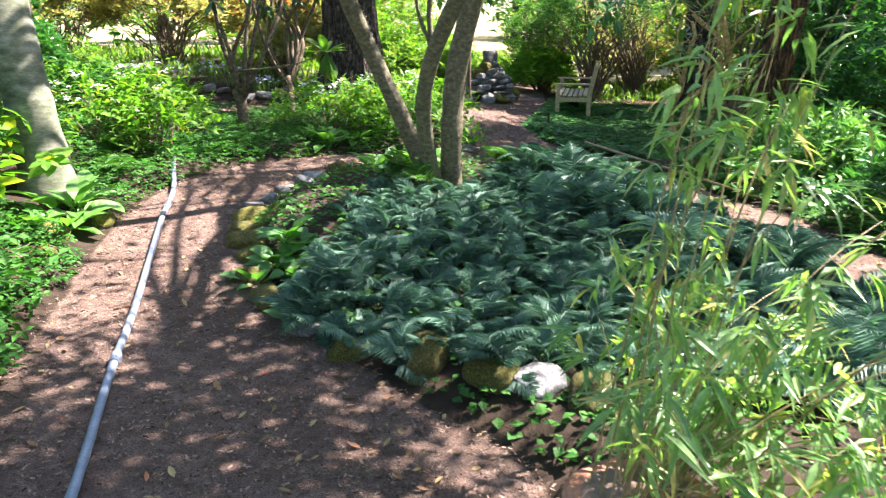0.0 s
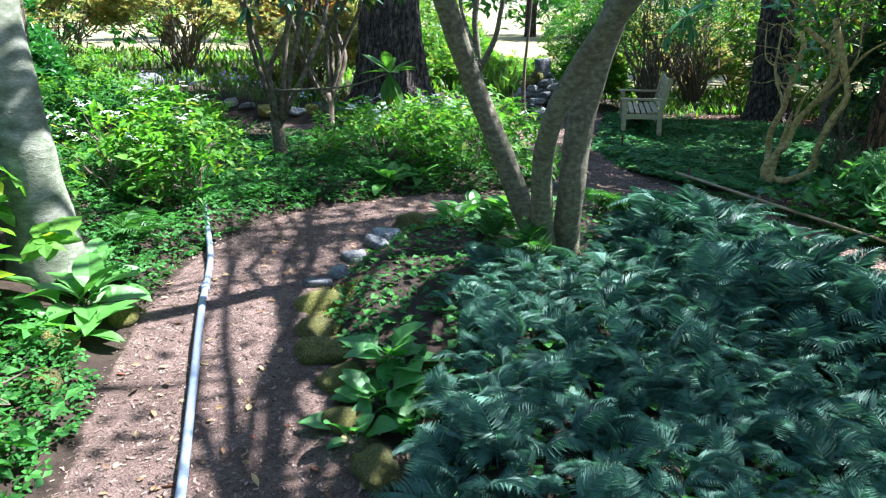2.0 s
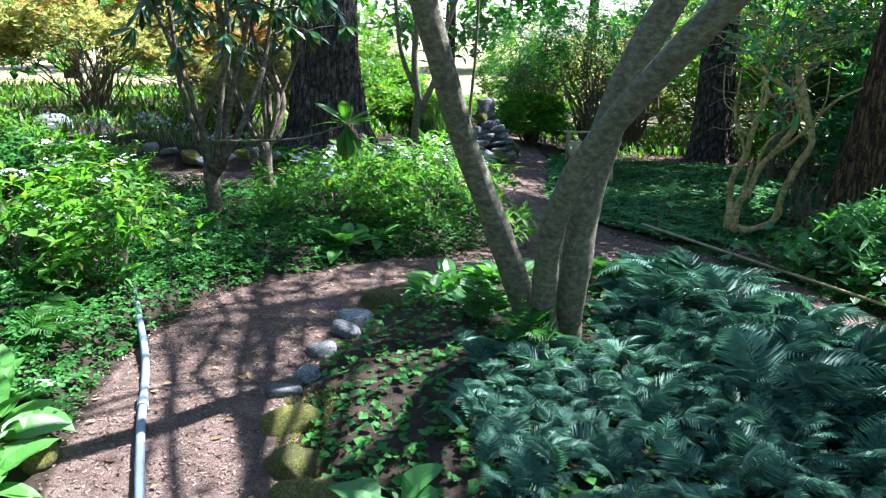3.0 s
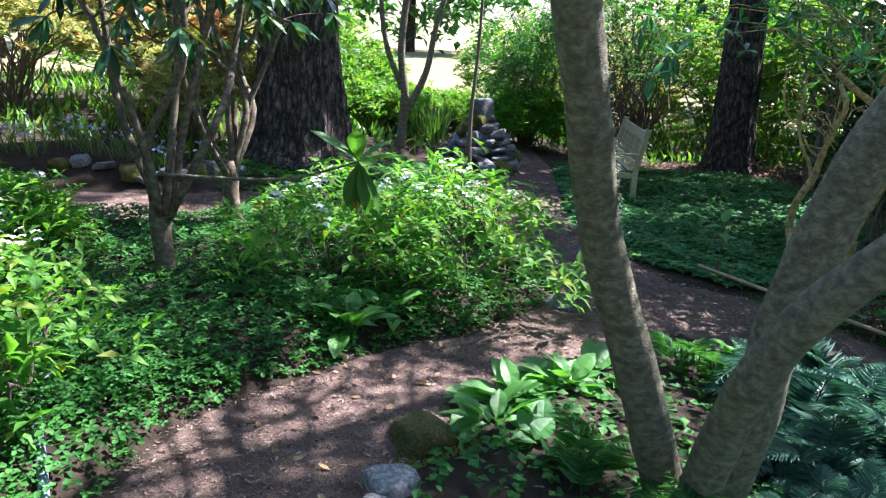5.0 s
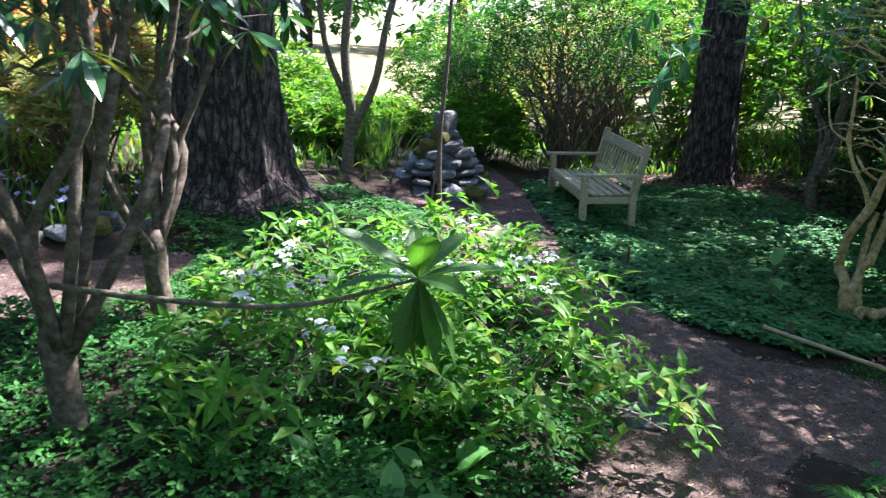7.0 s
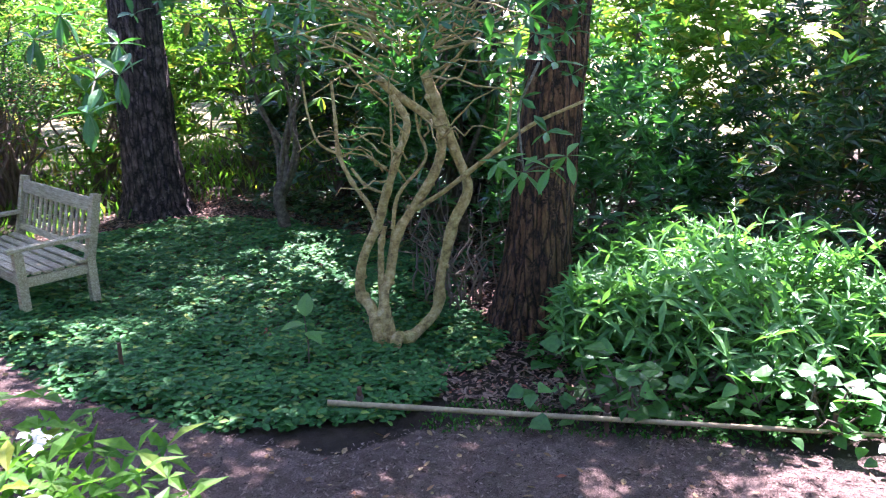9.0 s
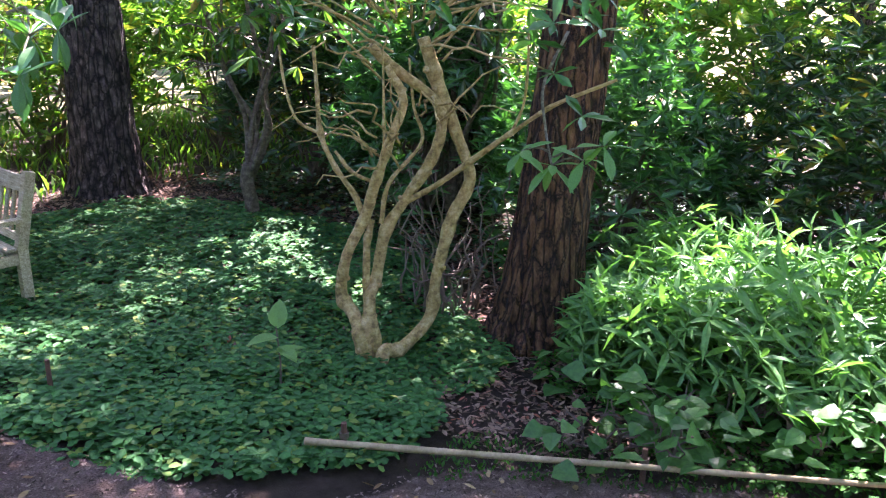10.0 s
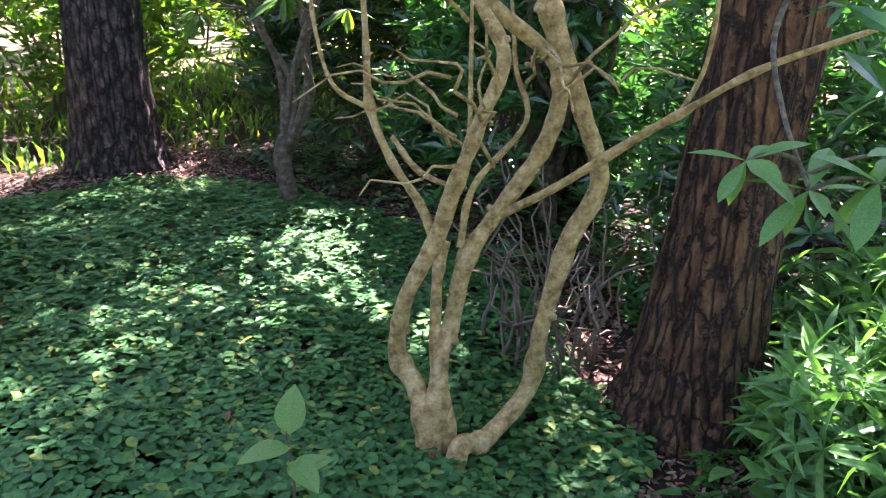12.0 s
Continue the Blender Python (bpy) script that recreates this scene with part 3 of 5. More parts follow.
def gnarl_stem(ctrl, r0, r1):
    """A twisted stem with swollen joints and a few cut stubs."""
    n = 10 * len(ctrl)
    q = np.random.default_rng(int(1000 * r0) + len(ctrl) * 7 + int(abs(ctrl[-1][0]) * 90))
    pts = smooth_line(ctrl, n)
    rad = np.linspace(r0, r1, n) * 0.77
    for c in q.uniform(0.05, 0.95, len(ctrl)):
        rad = rad * (1 + q.uniform(0.1, 0.28) * np.exp(-((np.linspace(0, 1, n) - c) * n / 2.0) ** 2))
    ph = q.uniform(0, 6.28, 3)
    st = part("stem", Geo().tube(pts, rad, 16, lambda a, k: 1 + 0.07 * np.sin(2 * a + ph[0] + k * 0.21) + 0.04 * np.sin(3 * a + ph[1] - k * 0.4) + 0.03 * np.sin(k * 1.3 + ph[2])), GNARL_B, gn, smooth=True)
    if r0 > 0.03:
        for k in q.integers(n // 6, n - 4, 4):
            az = q.uniform(0, 6.28)
            d = np.array((math.cos(az), math.sin(az), 0.35))
            part("stub", Geo().tube([pts[k], pts[k] + d * rad[k] * 1.0, pts[k] + d * rad[k] * 1.35, pts[k] + d * rad[k] * 1.4], [rad[k] * 0.55, rad[k] * 0.5, rad[k] * 0.42, rad[k] * 0.25], 9), GNARL_B, st, smooth=True)


gnarl_stem([(0.02, 0.06, -0.1), (0.05, 0.1, 0.15), (0.1, 0.17, 0.26), (0.15, 0.3, 0.36), (0.13, 0.25, 0.6), (0.2, 0.16, 0.85), (0.2, 0.08, 1.07), (0.21, -0.01, 1.31), (0.25, -0.07, 1.53), (0.24, 0.03, 1.71)], 0.056, 0.026)
gnarl_stem([(0.2, 0.15, 0.81), (0.2, 0.23, 0.97), (0.17, 0.35, 1.14), (0.17, 0.44, 1.32), (0.2, 0.48, 1.57), (0.23, 0.52, 1.8)], 0.024, 0.014)
gnarl_stem([(0.06, 0.04, -0.1), (0.08, 0.06, 0.15), (0.17, 0.11, 0.37), (0.27, 0.14, 0.43), (0.36, 0.12, 0.73), (0.47, 0.06, 0.9), (0.56, -0.05, 1.11), (0.61, -0.11, 1.32), (0.58, -0.08, 1.5), (0.38, 0.09, 1.7), (0.27, 0.15, 1.81)], 0.046, 0.036)
gnarl_stem([(0.02, -0.07, -0.08), (0.06, -0.06, 0.1), (0.2, -0.09, 0.08), (0.46, -0.13, 0.2), (0.51, -0.15, 0.47), (0.61, -0.19, 0.79), (0.7, -0.26, 1.04), (0.68, -0.17, 1.31), (0.64, -0.07, 1.58), (0.58, 0.0, 1.85)], 0.042, 0.05)
gnarl_stem([(0.47, 0.06, 0.89), (0.52, -0.17, 1.04), (0.56, -0.45, 1.26), (0.54, -0.59, 1.36), (0.55, -0.83, 1.53), (0.6, -1.15, 1.68)], 0.025, 0.011)
gnarl_stem([(0.34, 0.14, 0.78), (0.43, 0.14, 1.01), (0.62, 0.03, 1.24), (0.61, 0.08, 1.45), (0.62, 0.12, 1.73)], 0.018, 0.009)
gnarl_stem([(0.21, 0.1, 1.06), (0.18, 0.23, 1.11), (0.17, 0.34, 1.22)], 0.014, 0.012)
gnarl_stem([(0.08, 0.03, -0.1), (0.11, 0.03, 0.15), (0.2, 0.15, 0.34), (0.29, 0.21, 0.64), (0.32, 0.19, 0.8)], 0.04, 0.022)
gnarl_stem([(0.54, -0.59, 1.36), (0.56, -0.65, 1.52), (0.55, -0.67, 1.73), (0.54, -0.67, 1.9)], 0.011, 0.007)
gnarl_stem([(0.21, 0.03, 1.2), (0.27, 0.07, 1.48), (0.31, 0.1, 1.81)], 0.012, 0.007)
gnarl_stem([(0.17, 0.44, 1.31), (0.1, 0.55, 1.39), (0.09, 0.62, 1.57), (0.11, 0.67, 1.8)], 0.013, 0.007)
leafage = Geo()
WHORL_T = whorl(leaf(3, 0.36, 0.6, 0.2, 0.15), 7, -5, 25, 14)
for k in range(74):
    q = np.random.default_rng(700 + k)
    az, zz = q.uniform(0, 6.28), q.uniform(1.1, 1.8) if k < 20 else q.uniform(1.75, 2.3)
    a = np.array((0.4 + 0.2 * math.cos(az), 0.0 + 0.2 * math.sin(az), zz))
    reach = q.uniform(0.25, 0.6) if k < 20 else q.uniform(0.3, 1.3)
    e = a + np.array((math.cos(az) * reach, math.sin(az) * reach, q.uniform(-0.1, 0.4)))
    part("twig", Geo().tube(curve_pts(a, e, 8, 0.06, 0.03), np.linspace(0.008, 0.003, 8), 6), GNARL_B, gn, smooth=True)
    if k > 19:
        for o in ((0, 0, 0), q.normal(0, 0.12, 3), q.normal(0, 0.12, 3)):
            leafage.scatter(WHORL_T, [e + o], rotz(q.uniform(0, 6.28, 1)) @ roty(q.normal(0, 0.3, 1)), [q.uniform(0.09, 0.14)])
tagged(part("foliage", leafage, GLOSS, gn), kind="stuff")
for k in range(30):                                          # pale dead twigs behind the stems
    q = np.random.default_rng(900 + k)
    a = np.array((q.uniform(0.75, 1.1), q.uniform(-0.2, 0.35), q.uniform(0.0, 0.2)))
    e = a + np.array((q.normal(0.05, 0.22), q.normal(0.0, 0.22), q.uniform(0.3, 1.0)))
    part("dead_twig", Geo().tube(curve_pts(a, e, 9, 0.0, 0.05), np.linspace(0.009, 0.003, 9), 6), DEAD, gn, smooth=True)

# broad-leaved trees added only to shade path and beds, crowns out of view
stems_tree("shade_caster_tree", 4.93, 1.6, [([(0, 0, -0.1), (0.05, 0, 1.2), (-0.1, 0.1, 2.6), (-0.4, 0.1, 4.2)], 0.17, 0.1)], BEECH_B, "unseen broad-leaved tree added so its crown shades the path", [(-2.5, 1.8, 5.1), (-2.5, -0.9, 4.6), (-3.3, 0.8, 4.8), (-3.1, 2.3, 5.0), (-3.6, -0.4, 4.6)], [(1.1, 1.1, 0.6), (1.2, 1.3, 0.6), (1.1, 1.1, 0.6), (1.1, 1.1, 0.6), (1.1, 1.1, 0.6)], 46, 64, 71, OVAL_S, 0.11, CANOPY)
stems_tree("shade_caster_tree", 5.93, 6.7, [([(0, 0, -0.1), (0.05, 0, 1.2), (-0.1, 0.1, 2.6), (-0.4, 0.1, 4.4)], 0.15, 0.09)], BEECH_B, "broad-leaved tree added with an unseen crown to shade the fern bed", [(-1.5, -0.6, 5.0), (-1.9, 0.9, 4.8), (-0.6, -1.9, 5.0), (-2.7, -1.1, 4.8)], [(1.3, 1.2, 0.6), (1.2, 1.1, 0.6), (1.2, 1.1, 0.6), (0.9, 0.9, 0.5)], 22, 55, 76, OVAL_S, 0.11, CANOPY)
stems_tree("shade_caster_tree", 6.73, 12.3, [([(0, 0, -0.1), (0.05, 0, 1.2), (-0.1, 0.1, 2.6), (-0.4, 0.1, 4.4)], 0.15, 0.09)], BEECH_B, "broad-leaved tree added with an unseen crown to shade the leafy bed", [(-1.6, -0.3, 5.0), (0.6, 2.7, 5.0), (-2.2, -2.2, 4.9), (-1.5, 2.4, 5.0), (-0.3, -0.9, 5.0), (-0.9, 2.2, 5.1), (-1.4, 0.25, 5.0)], [(1.25, 0.7, 0.5), (1.1, 0.7, 0.5), (1.2, 1.2, 0.6), (0.9, 0.6, 0.5), (0.9, 0.5, 0.5), (0.9, 0.5, 0.5), (1.0, 0.35, 0.4)], 44, 60, 79, OVAL_S, 0.11, CANOPY)


# ---- shrubs ----
def shrub(name, x, y, rad, height, lmat, label, tmpl, size, tips, per, seed, stem_mat=TWIG, low=0.15, group="", bloom=None, stems=14, tilt=(-10, 45), lift=0.0, category="shrub"):
    """Stems fan out from the base; leaves sit round the tips; flowers where there are any."""
    r = np.random.default_rng(seed)
    t = thing(name, pose(x, y, gz(x, y)), label, category, group)
    rad = np.array(rad if isinstance(rad, tuple) else (rad, rad))
    az, q = r.uniform(0, 6.28, tips), np.sqrt(r.uniform(0.02, 1, tips))
    up = low + (1 - low) * np.sqrt(np.clip(1 - q ** 2.4, 0, 1)) * r.uniform(0.4, 1.0, tips)
    up *= 1 + 0.2 * np.sin(az * 3 + seed) + 0.12 * np.sin(az * 7 + 2 * seed)
    tip = np.stack([np.cos(az) * q * rad[0], np.sin(az) * q * rad[1], up * height], 1)
    tip[:, 2] += ground_z(x + tip[:, 0], y + tip[:, 1]) - gz(x, y)
    for k in range(min(stems, tips)):
        wood = Geo()
        b = r.normal(0, 0.05, 3) * np.array((1, 1, 0)) + np.array((0, 0, -0.05))
        wood.tube(curve_pts(b, tip[k], 7, 0.12 * height, 0.05 * height), np.linspace(0.006 + 0.005 * height, 0.003, 7), 6)
        for j in r.integers(0, tips, 2):
            if np.linalg.norm(tip[j] - tip[k]) < 0.8 * rad.max():
                mid = b + (tip[k] - b) * 0.6 + np.array((0, 0, 0.12 * height))
                wood.tube(curve_pts(mid, tip[j], 5, 0.02, 0.02), np.linspace(0.007, 0.003, 5), 5)
        part("stem", wood, stem_mat, t)
    n = tips * per
    c = np.repeat(tip, per, 0)
    off = r.normal(0, 1, (n, 3)) * np.array((0.09, 0.09, 0.05)) * (0.6 + 3 * size)
    m = rotz(r.uniform(0, 6.28, n)) @ roty(-np.radians(r.uniform(*tilt, n))) @ rotx(r.normal(0, 0.4, n))
    f = Geo().scatter(tmpl, c + off, m, r.uniform(0.6, 1.25, n) * size)
    tagged(part("foliage", f, lmat, t), kind="stuff")
    if bloom:
        bmat, bt, bs, count, what = bloom
        pick = np.argsort(-(tip[:, 2] + r.normal(0, 0.1, tips)))[:count]
        g = Geo()
        for k in pick:
            nn = 9
            g.scatter(bt, tip[k] + r.normal(0, 0.04, (nn, 3)) * np.array((1, 1, 0.35)) + np.array((0, 0, 0.05)), rotz(r.uniform(0, 6.28, nn)) @ roty(-r.uniform(0, 0.6, nn)), r.uniform(0.7, 1.2, nn) * bs)
        part("blossom", g, bmat, t, what)
    return t


FLOWER = merge([turned(ROUND, rotz(k * math.pi / 2), (0, 0, 0), 0.5) for k in range(4)])
WHORL_R = whorl(leaf(3, 0.26, 0.6, 0.2, 0.15), 10, -38, 26, 4)
SLIM = (KITE[0] * np.array((1, 0.62, 1)), KITE[1])
WHORL_K = whorl(SLIM, 7, 18, 20, 9)
WHORL_B = whorl(leaf(3, 0.2, 0.42, 0.3, 0.4), 7, 22, 20, 15)
WHORL_V = whorl(POINTED, 4, 5, 15, 6)

# island: pale viburnum with lace-cap flowers
VIB = ((-0.35, 9.35, 0.75, 0.62, 70), (-1.25, 9.35, 0.7, 0.52, 60), (-0.25, 10.3, 0.7, 0.62, 55), (-1.0, 10.6, 0.8, 0.38, 40), (-2.62, 7.55, 0.5, 0.72, 46), (-2.95, 8.3, 0.55, 0.5, 40), (-3.0, 7.1, 0.45, 0.5, 30))
for k, (x, y, r, h, n) in enumerate(VIB):
    shrub("viburnum", x, y, r, h, LIME, "pale green viburnum with flat white lace-cap flowers", WHORL_V, 0.088, int(1.35 * n), 3, 100 + k, group="viburnums in the island bed", bloom=(PETAL_W, FLOWER, 0.045, 6, "flat white lace-cap flowers"), low=0.3, tilt=(-5, 30))


# tall rhododendrons with hanging leaves
def tall_rhodo(x, y, stems, height, seed, label, hang=0.16, spread_r=0.5, per=6, wild=0.07, lmat=RHODO):
    r = np.random.default_rng(seed)
    t = thing("rhododendron", pose(x, y, gz(x, y)), label, "rhododendron")
    f = Geo()
    part("trunk", Geo().tube(smooth_line([(0.02, 0, -0.1), (0, 0, 0.12), (-0.02, 0.01, 0.3), (-0.02, 0.0, 0.5)], 12), np.array([0.085, 0.075, 0.068, 0.064, 0.062, 0.06, 0.06, 0.062, 0.064, 0.062, 0.055, 0.04]), 14, lambda a, k: 1 + 0.08 * np.sin(3 * a + k)), RHODO_B, t, smooth=True)
    for k in range(stems):
        az = r.uniform(0, 6.28)
        top = np.array((math.cos(az) * spread_r * r.uniform(0.3, 1), math.sin(az) * spread_r * r.uniform(0.3, 1), height * r.uniform(0.75, 1)))
        b = np.array((r.normal(0, 0.02), r.normal(0, 0.02), 0.36))
        p = smooth_line([b, b + (top - b) * 0.25 + r.normal(0, wild, 3), b + (top - b) * 0.5 + r.normal(0, wild, 3), b + (top - b) * 0.75 + r.normal(0, wild, 3), top], 16)
        part("stem", Geo().tube(p, np.linspace(0.028, 0.01, 16), 9), RHODO_B, t, smooth=True)
        for j in range(per):
            w = Geo()
            s = r.integers(8, 16)
            e = p[s] + np.array((r.normal(0, 0.32), r.normal(0, 0.32), r.uniform(-0.1, 0.3)))
            w.tube(curve_pts(p[s], e, 6, 0.03, 0.015), np.linspace(0.009, 0.005, 6), 6)
            f.scatter(WHORL_R, [e], rotz(r.uniform(0, 6.28, 1)) @ roty(r.normal(0, 0.25, 1)), [hang * r.uniform(0.8, 1.2)])
            part("twig", w, RHODO_B, t)
    tagged(part("foliage", f, lmat, t), kind="stuff")
    return t


tall_rhodo(-2.27, 9.3, 6, 2.8, 61, "tall rhododendron with bare stems and long hanging leaves", 0.18, 0.85, 12)
tall_rhodo(-1.95, 10.5, 7, 2.9, 62, "tall rhododendron with bare stems and long hanging leaves", 0.18, 0.95, 11)
tall_rhodo(-3.9, 7.6, 5, 2.8, 63, "dark rhododendron with drooping leaves behind the grey tree", 0.16, 0.8, 7)

tall_rhodo(4.75, 13.25, 6, 2.7, 64, "dark-stemmed rhododendron with broad green leaves behind the bed", 0.15, 0.8, 9, 0.09, LEAFY)
tall_rhodo(5.5, 11.6, 5, 2.6, 65, "dark-stemmed rhododendron with broad green leaves behind the bed", 0.15, 0.8, 8, 0.09, RHODO)

# branches that reach over the beds, each with rings of long leaves
def reach_branch(ctrl, r0, rings, size, label, mat=RHODO, tmpl=None, seed=0):
    q = np.random.default_rng(seed)
    o = np.array(ctrl[0])
    t = thing("rhododendron_branch", pose(*o), label, "branch")
    p = smooth_line(ctrl, 18) - o
    part("stem", Geo().tube(p, np.linspace(r0, 0.005, 18), 8), STEM_B, t, smooth=True)
    lm = [Geo().add(*leaf(6, w, 0.6, 0.25, d)).mesh("leaf", mat) for w, d in ((0.33, 0.18), (0.29, 0.28), (0.36, 0.1))]
    fading = Geo().add(*leaf(6, 0.3, 0.6, 0.25, 0.2)).mesh("leaf", FADING)
    for at_, count, down in rings:
        tip = np.array(at_) - o
        k0 = np.argmin(np.linalg.norm(p - tip, axis=1))
        if np.linalg.norm(p[k0] - tip) > 0.03:
            part("twig", Geo().tube(curve_pts(p[k0], tip, 6, 0.02), np.linspace(0.006, 0.004, 6), 6), STEM_B, t)
        for k in range(count):
            ob = new("leaf", fading if mat is LEAFY and k == 5 else lm[k % 3])
            ob.parent = t
            s_ = size * q.uniform(0.75, 1.15)
            tilt = q.uniform(52, 84) if k % 2 else -q.uniform(5, 50)
            ob.matrix_basis = pose(*tip, 0, 0, 360 * k / count + q.normal(0, 10)) @ pose(0, 0, 0, q.normal(0, 12), tilt * down + (1 - down) * q.uniform(-25, 25), 0) @ Matrix.Diagonal((s_, s_, s_, 1))


reach_branch([(-2.27, 9.22, 1.0), (-1.9, 8.85, 1.05), (-1.5, 8.5, 1.12), (-1.16, 8.32, 1.24)], 0.014, [((-1.16, 8.32, 1.24), 19, 1.0)], 0.27, "rhododendron branch ending in a ring of long drooping leaves", LEAFY, None, 3)
reach_branch([(3.3, 14.2, 1.7), (3.0, 13.6, 1.75), (2.7, 13.1, 1.75), (2.45, 12.75, 1.62)], 0.016, [((2.45, 12.75, 1.62), 10, 1.0), ((2.75, 12.85, 1.85), 9, 0.8), ((2.3, 13.15, 1.9), 9, 0.9), ((2.75, 13.3, 1.5), 8, 1.0), ((2.15, 12.6, 2.05), 9, 0.8), ((2.22, 12.55, 1.42), 9, 1.0), ((2.42, 12.45, 1.66), 9, 0.9)], 0.22, "dark rhododendron branch hanging over the bench", GLOSS, None, 4)
reach_branch([(3.2, 9.75, 1.72), (3.05, 9.8, 1.48), (2.9, 9.72, 1.3), (2.7, 9.6, 1.17)], 0.009, [((2.7, 9.6, 1.17), 7, 0.7), ((2.68, 9.74, 1.22), 7, 0.5), ((2.74, 9.47, 1.2), 6, 0.6), ((2.85, 9.42, 1.25), 5, 0.5)], 0.15, "thin branch with fresh green leaves before the fir", BRIGHT, None, 5)

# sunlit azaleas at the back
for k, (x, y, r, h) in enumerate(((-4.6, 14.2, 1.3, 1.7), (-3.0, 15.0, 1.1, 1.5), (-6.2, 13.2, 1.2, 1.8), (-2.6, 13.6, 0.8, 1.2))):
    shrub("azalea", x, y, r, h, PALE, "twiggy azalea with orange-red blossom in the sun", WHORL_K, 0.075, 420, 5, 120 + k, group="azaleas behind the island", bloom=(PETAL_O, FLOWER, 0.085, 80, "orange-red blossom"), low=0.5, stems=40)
for k, (x, y, r, h, m) in enumerate(((-3.3, 9.6, 0.5, 0.35, LIME), (-4.1, 9.7, 0.7, 0.5, LIME), (-3.8, 8.7, 0.5, 0.5, SMALL), (-5.6, 11.9, 0.7, 0.6, LIME))):
    shrub("low_shrub", x, y, r, h, m, "low airy shrub with fresh green leaves", WHORL_V, 0.06, 150, 4, 140 + k, group="low shrubs along the bank", low=0.3)

# behind the bench: a dense twiggy evergreen and thickets
THICKET = ((2.85, 15.6, 1.1, 2.5, SMALL, OVAL_S, 0.05, 620), (3.75, 16.2, 1.1, 2.6, PALE, OVAL_S, 0.05, 120), (2.0, 16.5, 0.9, 2.0, SMALL, OVAL_S, 0.05, 520), (6.1, 13.6, 0.9, 2.4, RHODO, WHORL_K, 0.12, 300), (6.8, 15.6, 1.4, 2.8, FAR_L, WHORL_K, 0.13, 232),
           (5.7, 12.0, 0.8, 2.4, GLOSS, WHORL_K, 0.12, 300), (5.6, 10.2, 1.0, 2.0, GLOSS, WHORL_K, 0.11, 349), (6.0, 8.4, 1.2, 2.0, RHODO, WHORL_K, 0.11, 402), (5.6, 6.3, 1.1, 2.2, GLOSS, WHORL_K, 0.11, 318), (5.0, 4.4, 1.0, 1.9, GLOSS, WHORL_K, 0.11, 275),
           (7.6, 13.4, 1.5, 3.2, FAR_L, WHORL_K, 0.14, 254), (8.3, 10.5, 1.6, 3.2, FAR_L, WHORL_K, 0.14, 296), (8.2, 7.5, 1.6, 3.0, RHODO, WHORL_K, 0.14, 275), (3.95, 6.4, 0.7, 0.8, GLOSS, WHORL_K, 0.1, 159), (5.3, 16.8, 1.2, 2.7, FAR_L, WHORL_K, 0.12, 275), (8.6, 17.0, 1.6, 3.2, FAR_L, WHORL_K, 0.14, 232))
for k, (x, y, r, h, m, lt, s, n) in enumerate(THICKET):
    shrub("evergreen_shrub", x, y, r, h, m, "dense evergreen shrub with dark twigs inside", lt, s, n, 3 if lt is not OVAL_S else 18, 160 + k, group="evergreens closing the garden", low=0.06 if k > 2 else 0.42, stems=14 if k > 2 else 46)
for k, (x, y, r, h, m) in enumerate(((-5.0, 7.4, 1.1, 2.6, RHODO), (-5.4, 5.4, 1.1, 2.4, RHODO), (-5.2, 3.2, 1.1, 2.2, GLOSS), (-6.8, 9.2, 1.3, 2.2, RHODO), (-5.8, 10.8, 0.9, 1.5, GLOSS))):
    shrub("dark_shrub", x, y, r, h, m, "dark evergreen shrub shading the bank", WHORL_K, 0.13, 560, 3, 320 + k, group="dark evergreens on the bank", low=0.06, stems=14)

# bright far shrubs before the meadow
for k, (x, y, r, h, m) in enumerate(((1.0, 17.6, 0.8, 0.5, FAR_L), (-0.4, 17.2, 0.9, 0.9, FAR_L), (2.3, 18.4, 1.0, 1.7, FAR_L), (-2.6, 18.9, 1.0, 1.0, FAR_L), (-1.8, 17.6, 1.0, 0.9, LIME), (3.6, 19.0, 1.2, 1.6, PALE), (-4.2, 18.2, 1.3, 1.2, FAR_L), (-7.2, 16.5, 1.5, 2.2, FAR_L), (-0.3, 15.6, 0.7, 0.6, FAR_L), (1.9, 16.0, 0.6, 0.8, LIME), (-6, 19, 1.6, 2.6, FAR_L), (-3, 20.5, 1.6, 2.3, FAR_L), (-1.0, 20.5, 1.2, 1.6, FAR_L), (5.6, 19.6, 1.6, 2.8, FAR_L), (8.2, 20, 1.7, 3.0, CANOPY), (-9, 18.5, 1.7, 2.8, CANOPY), (10, 15, 1.8, 3.2, FAR_L), (10.2, 12, 1.6, 2.8, FAR_L), (10, 8.5, 1.6, 2.6, FAR_L), (7.4, 5.2, 1.3, 2.2, CANOPY), (4.4, 18.4, 1.0, 1.3, PALE), (6.8, 17.6, 1.3, 2.6, SMALL))):
    shrub("sunlit_shrub", x, y, r, h, m, "yellow-green shrub in full sun beyond the cairn", WHORL_K, 0.085, 420, 3, 180 + k, group="sunlit shrubs beyond the cairn", low=0.2, bloom=(PETAL_B if k % 2 else PETAL_Y, FLOWER, 0.05, 5, "small blossom") if k < 5 else None)

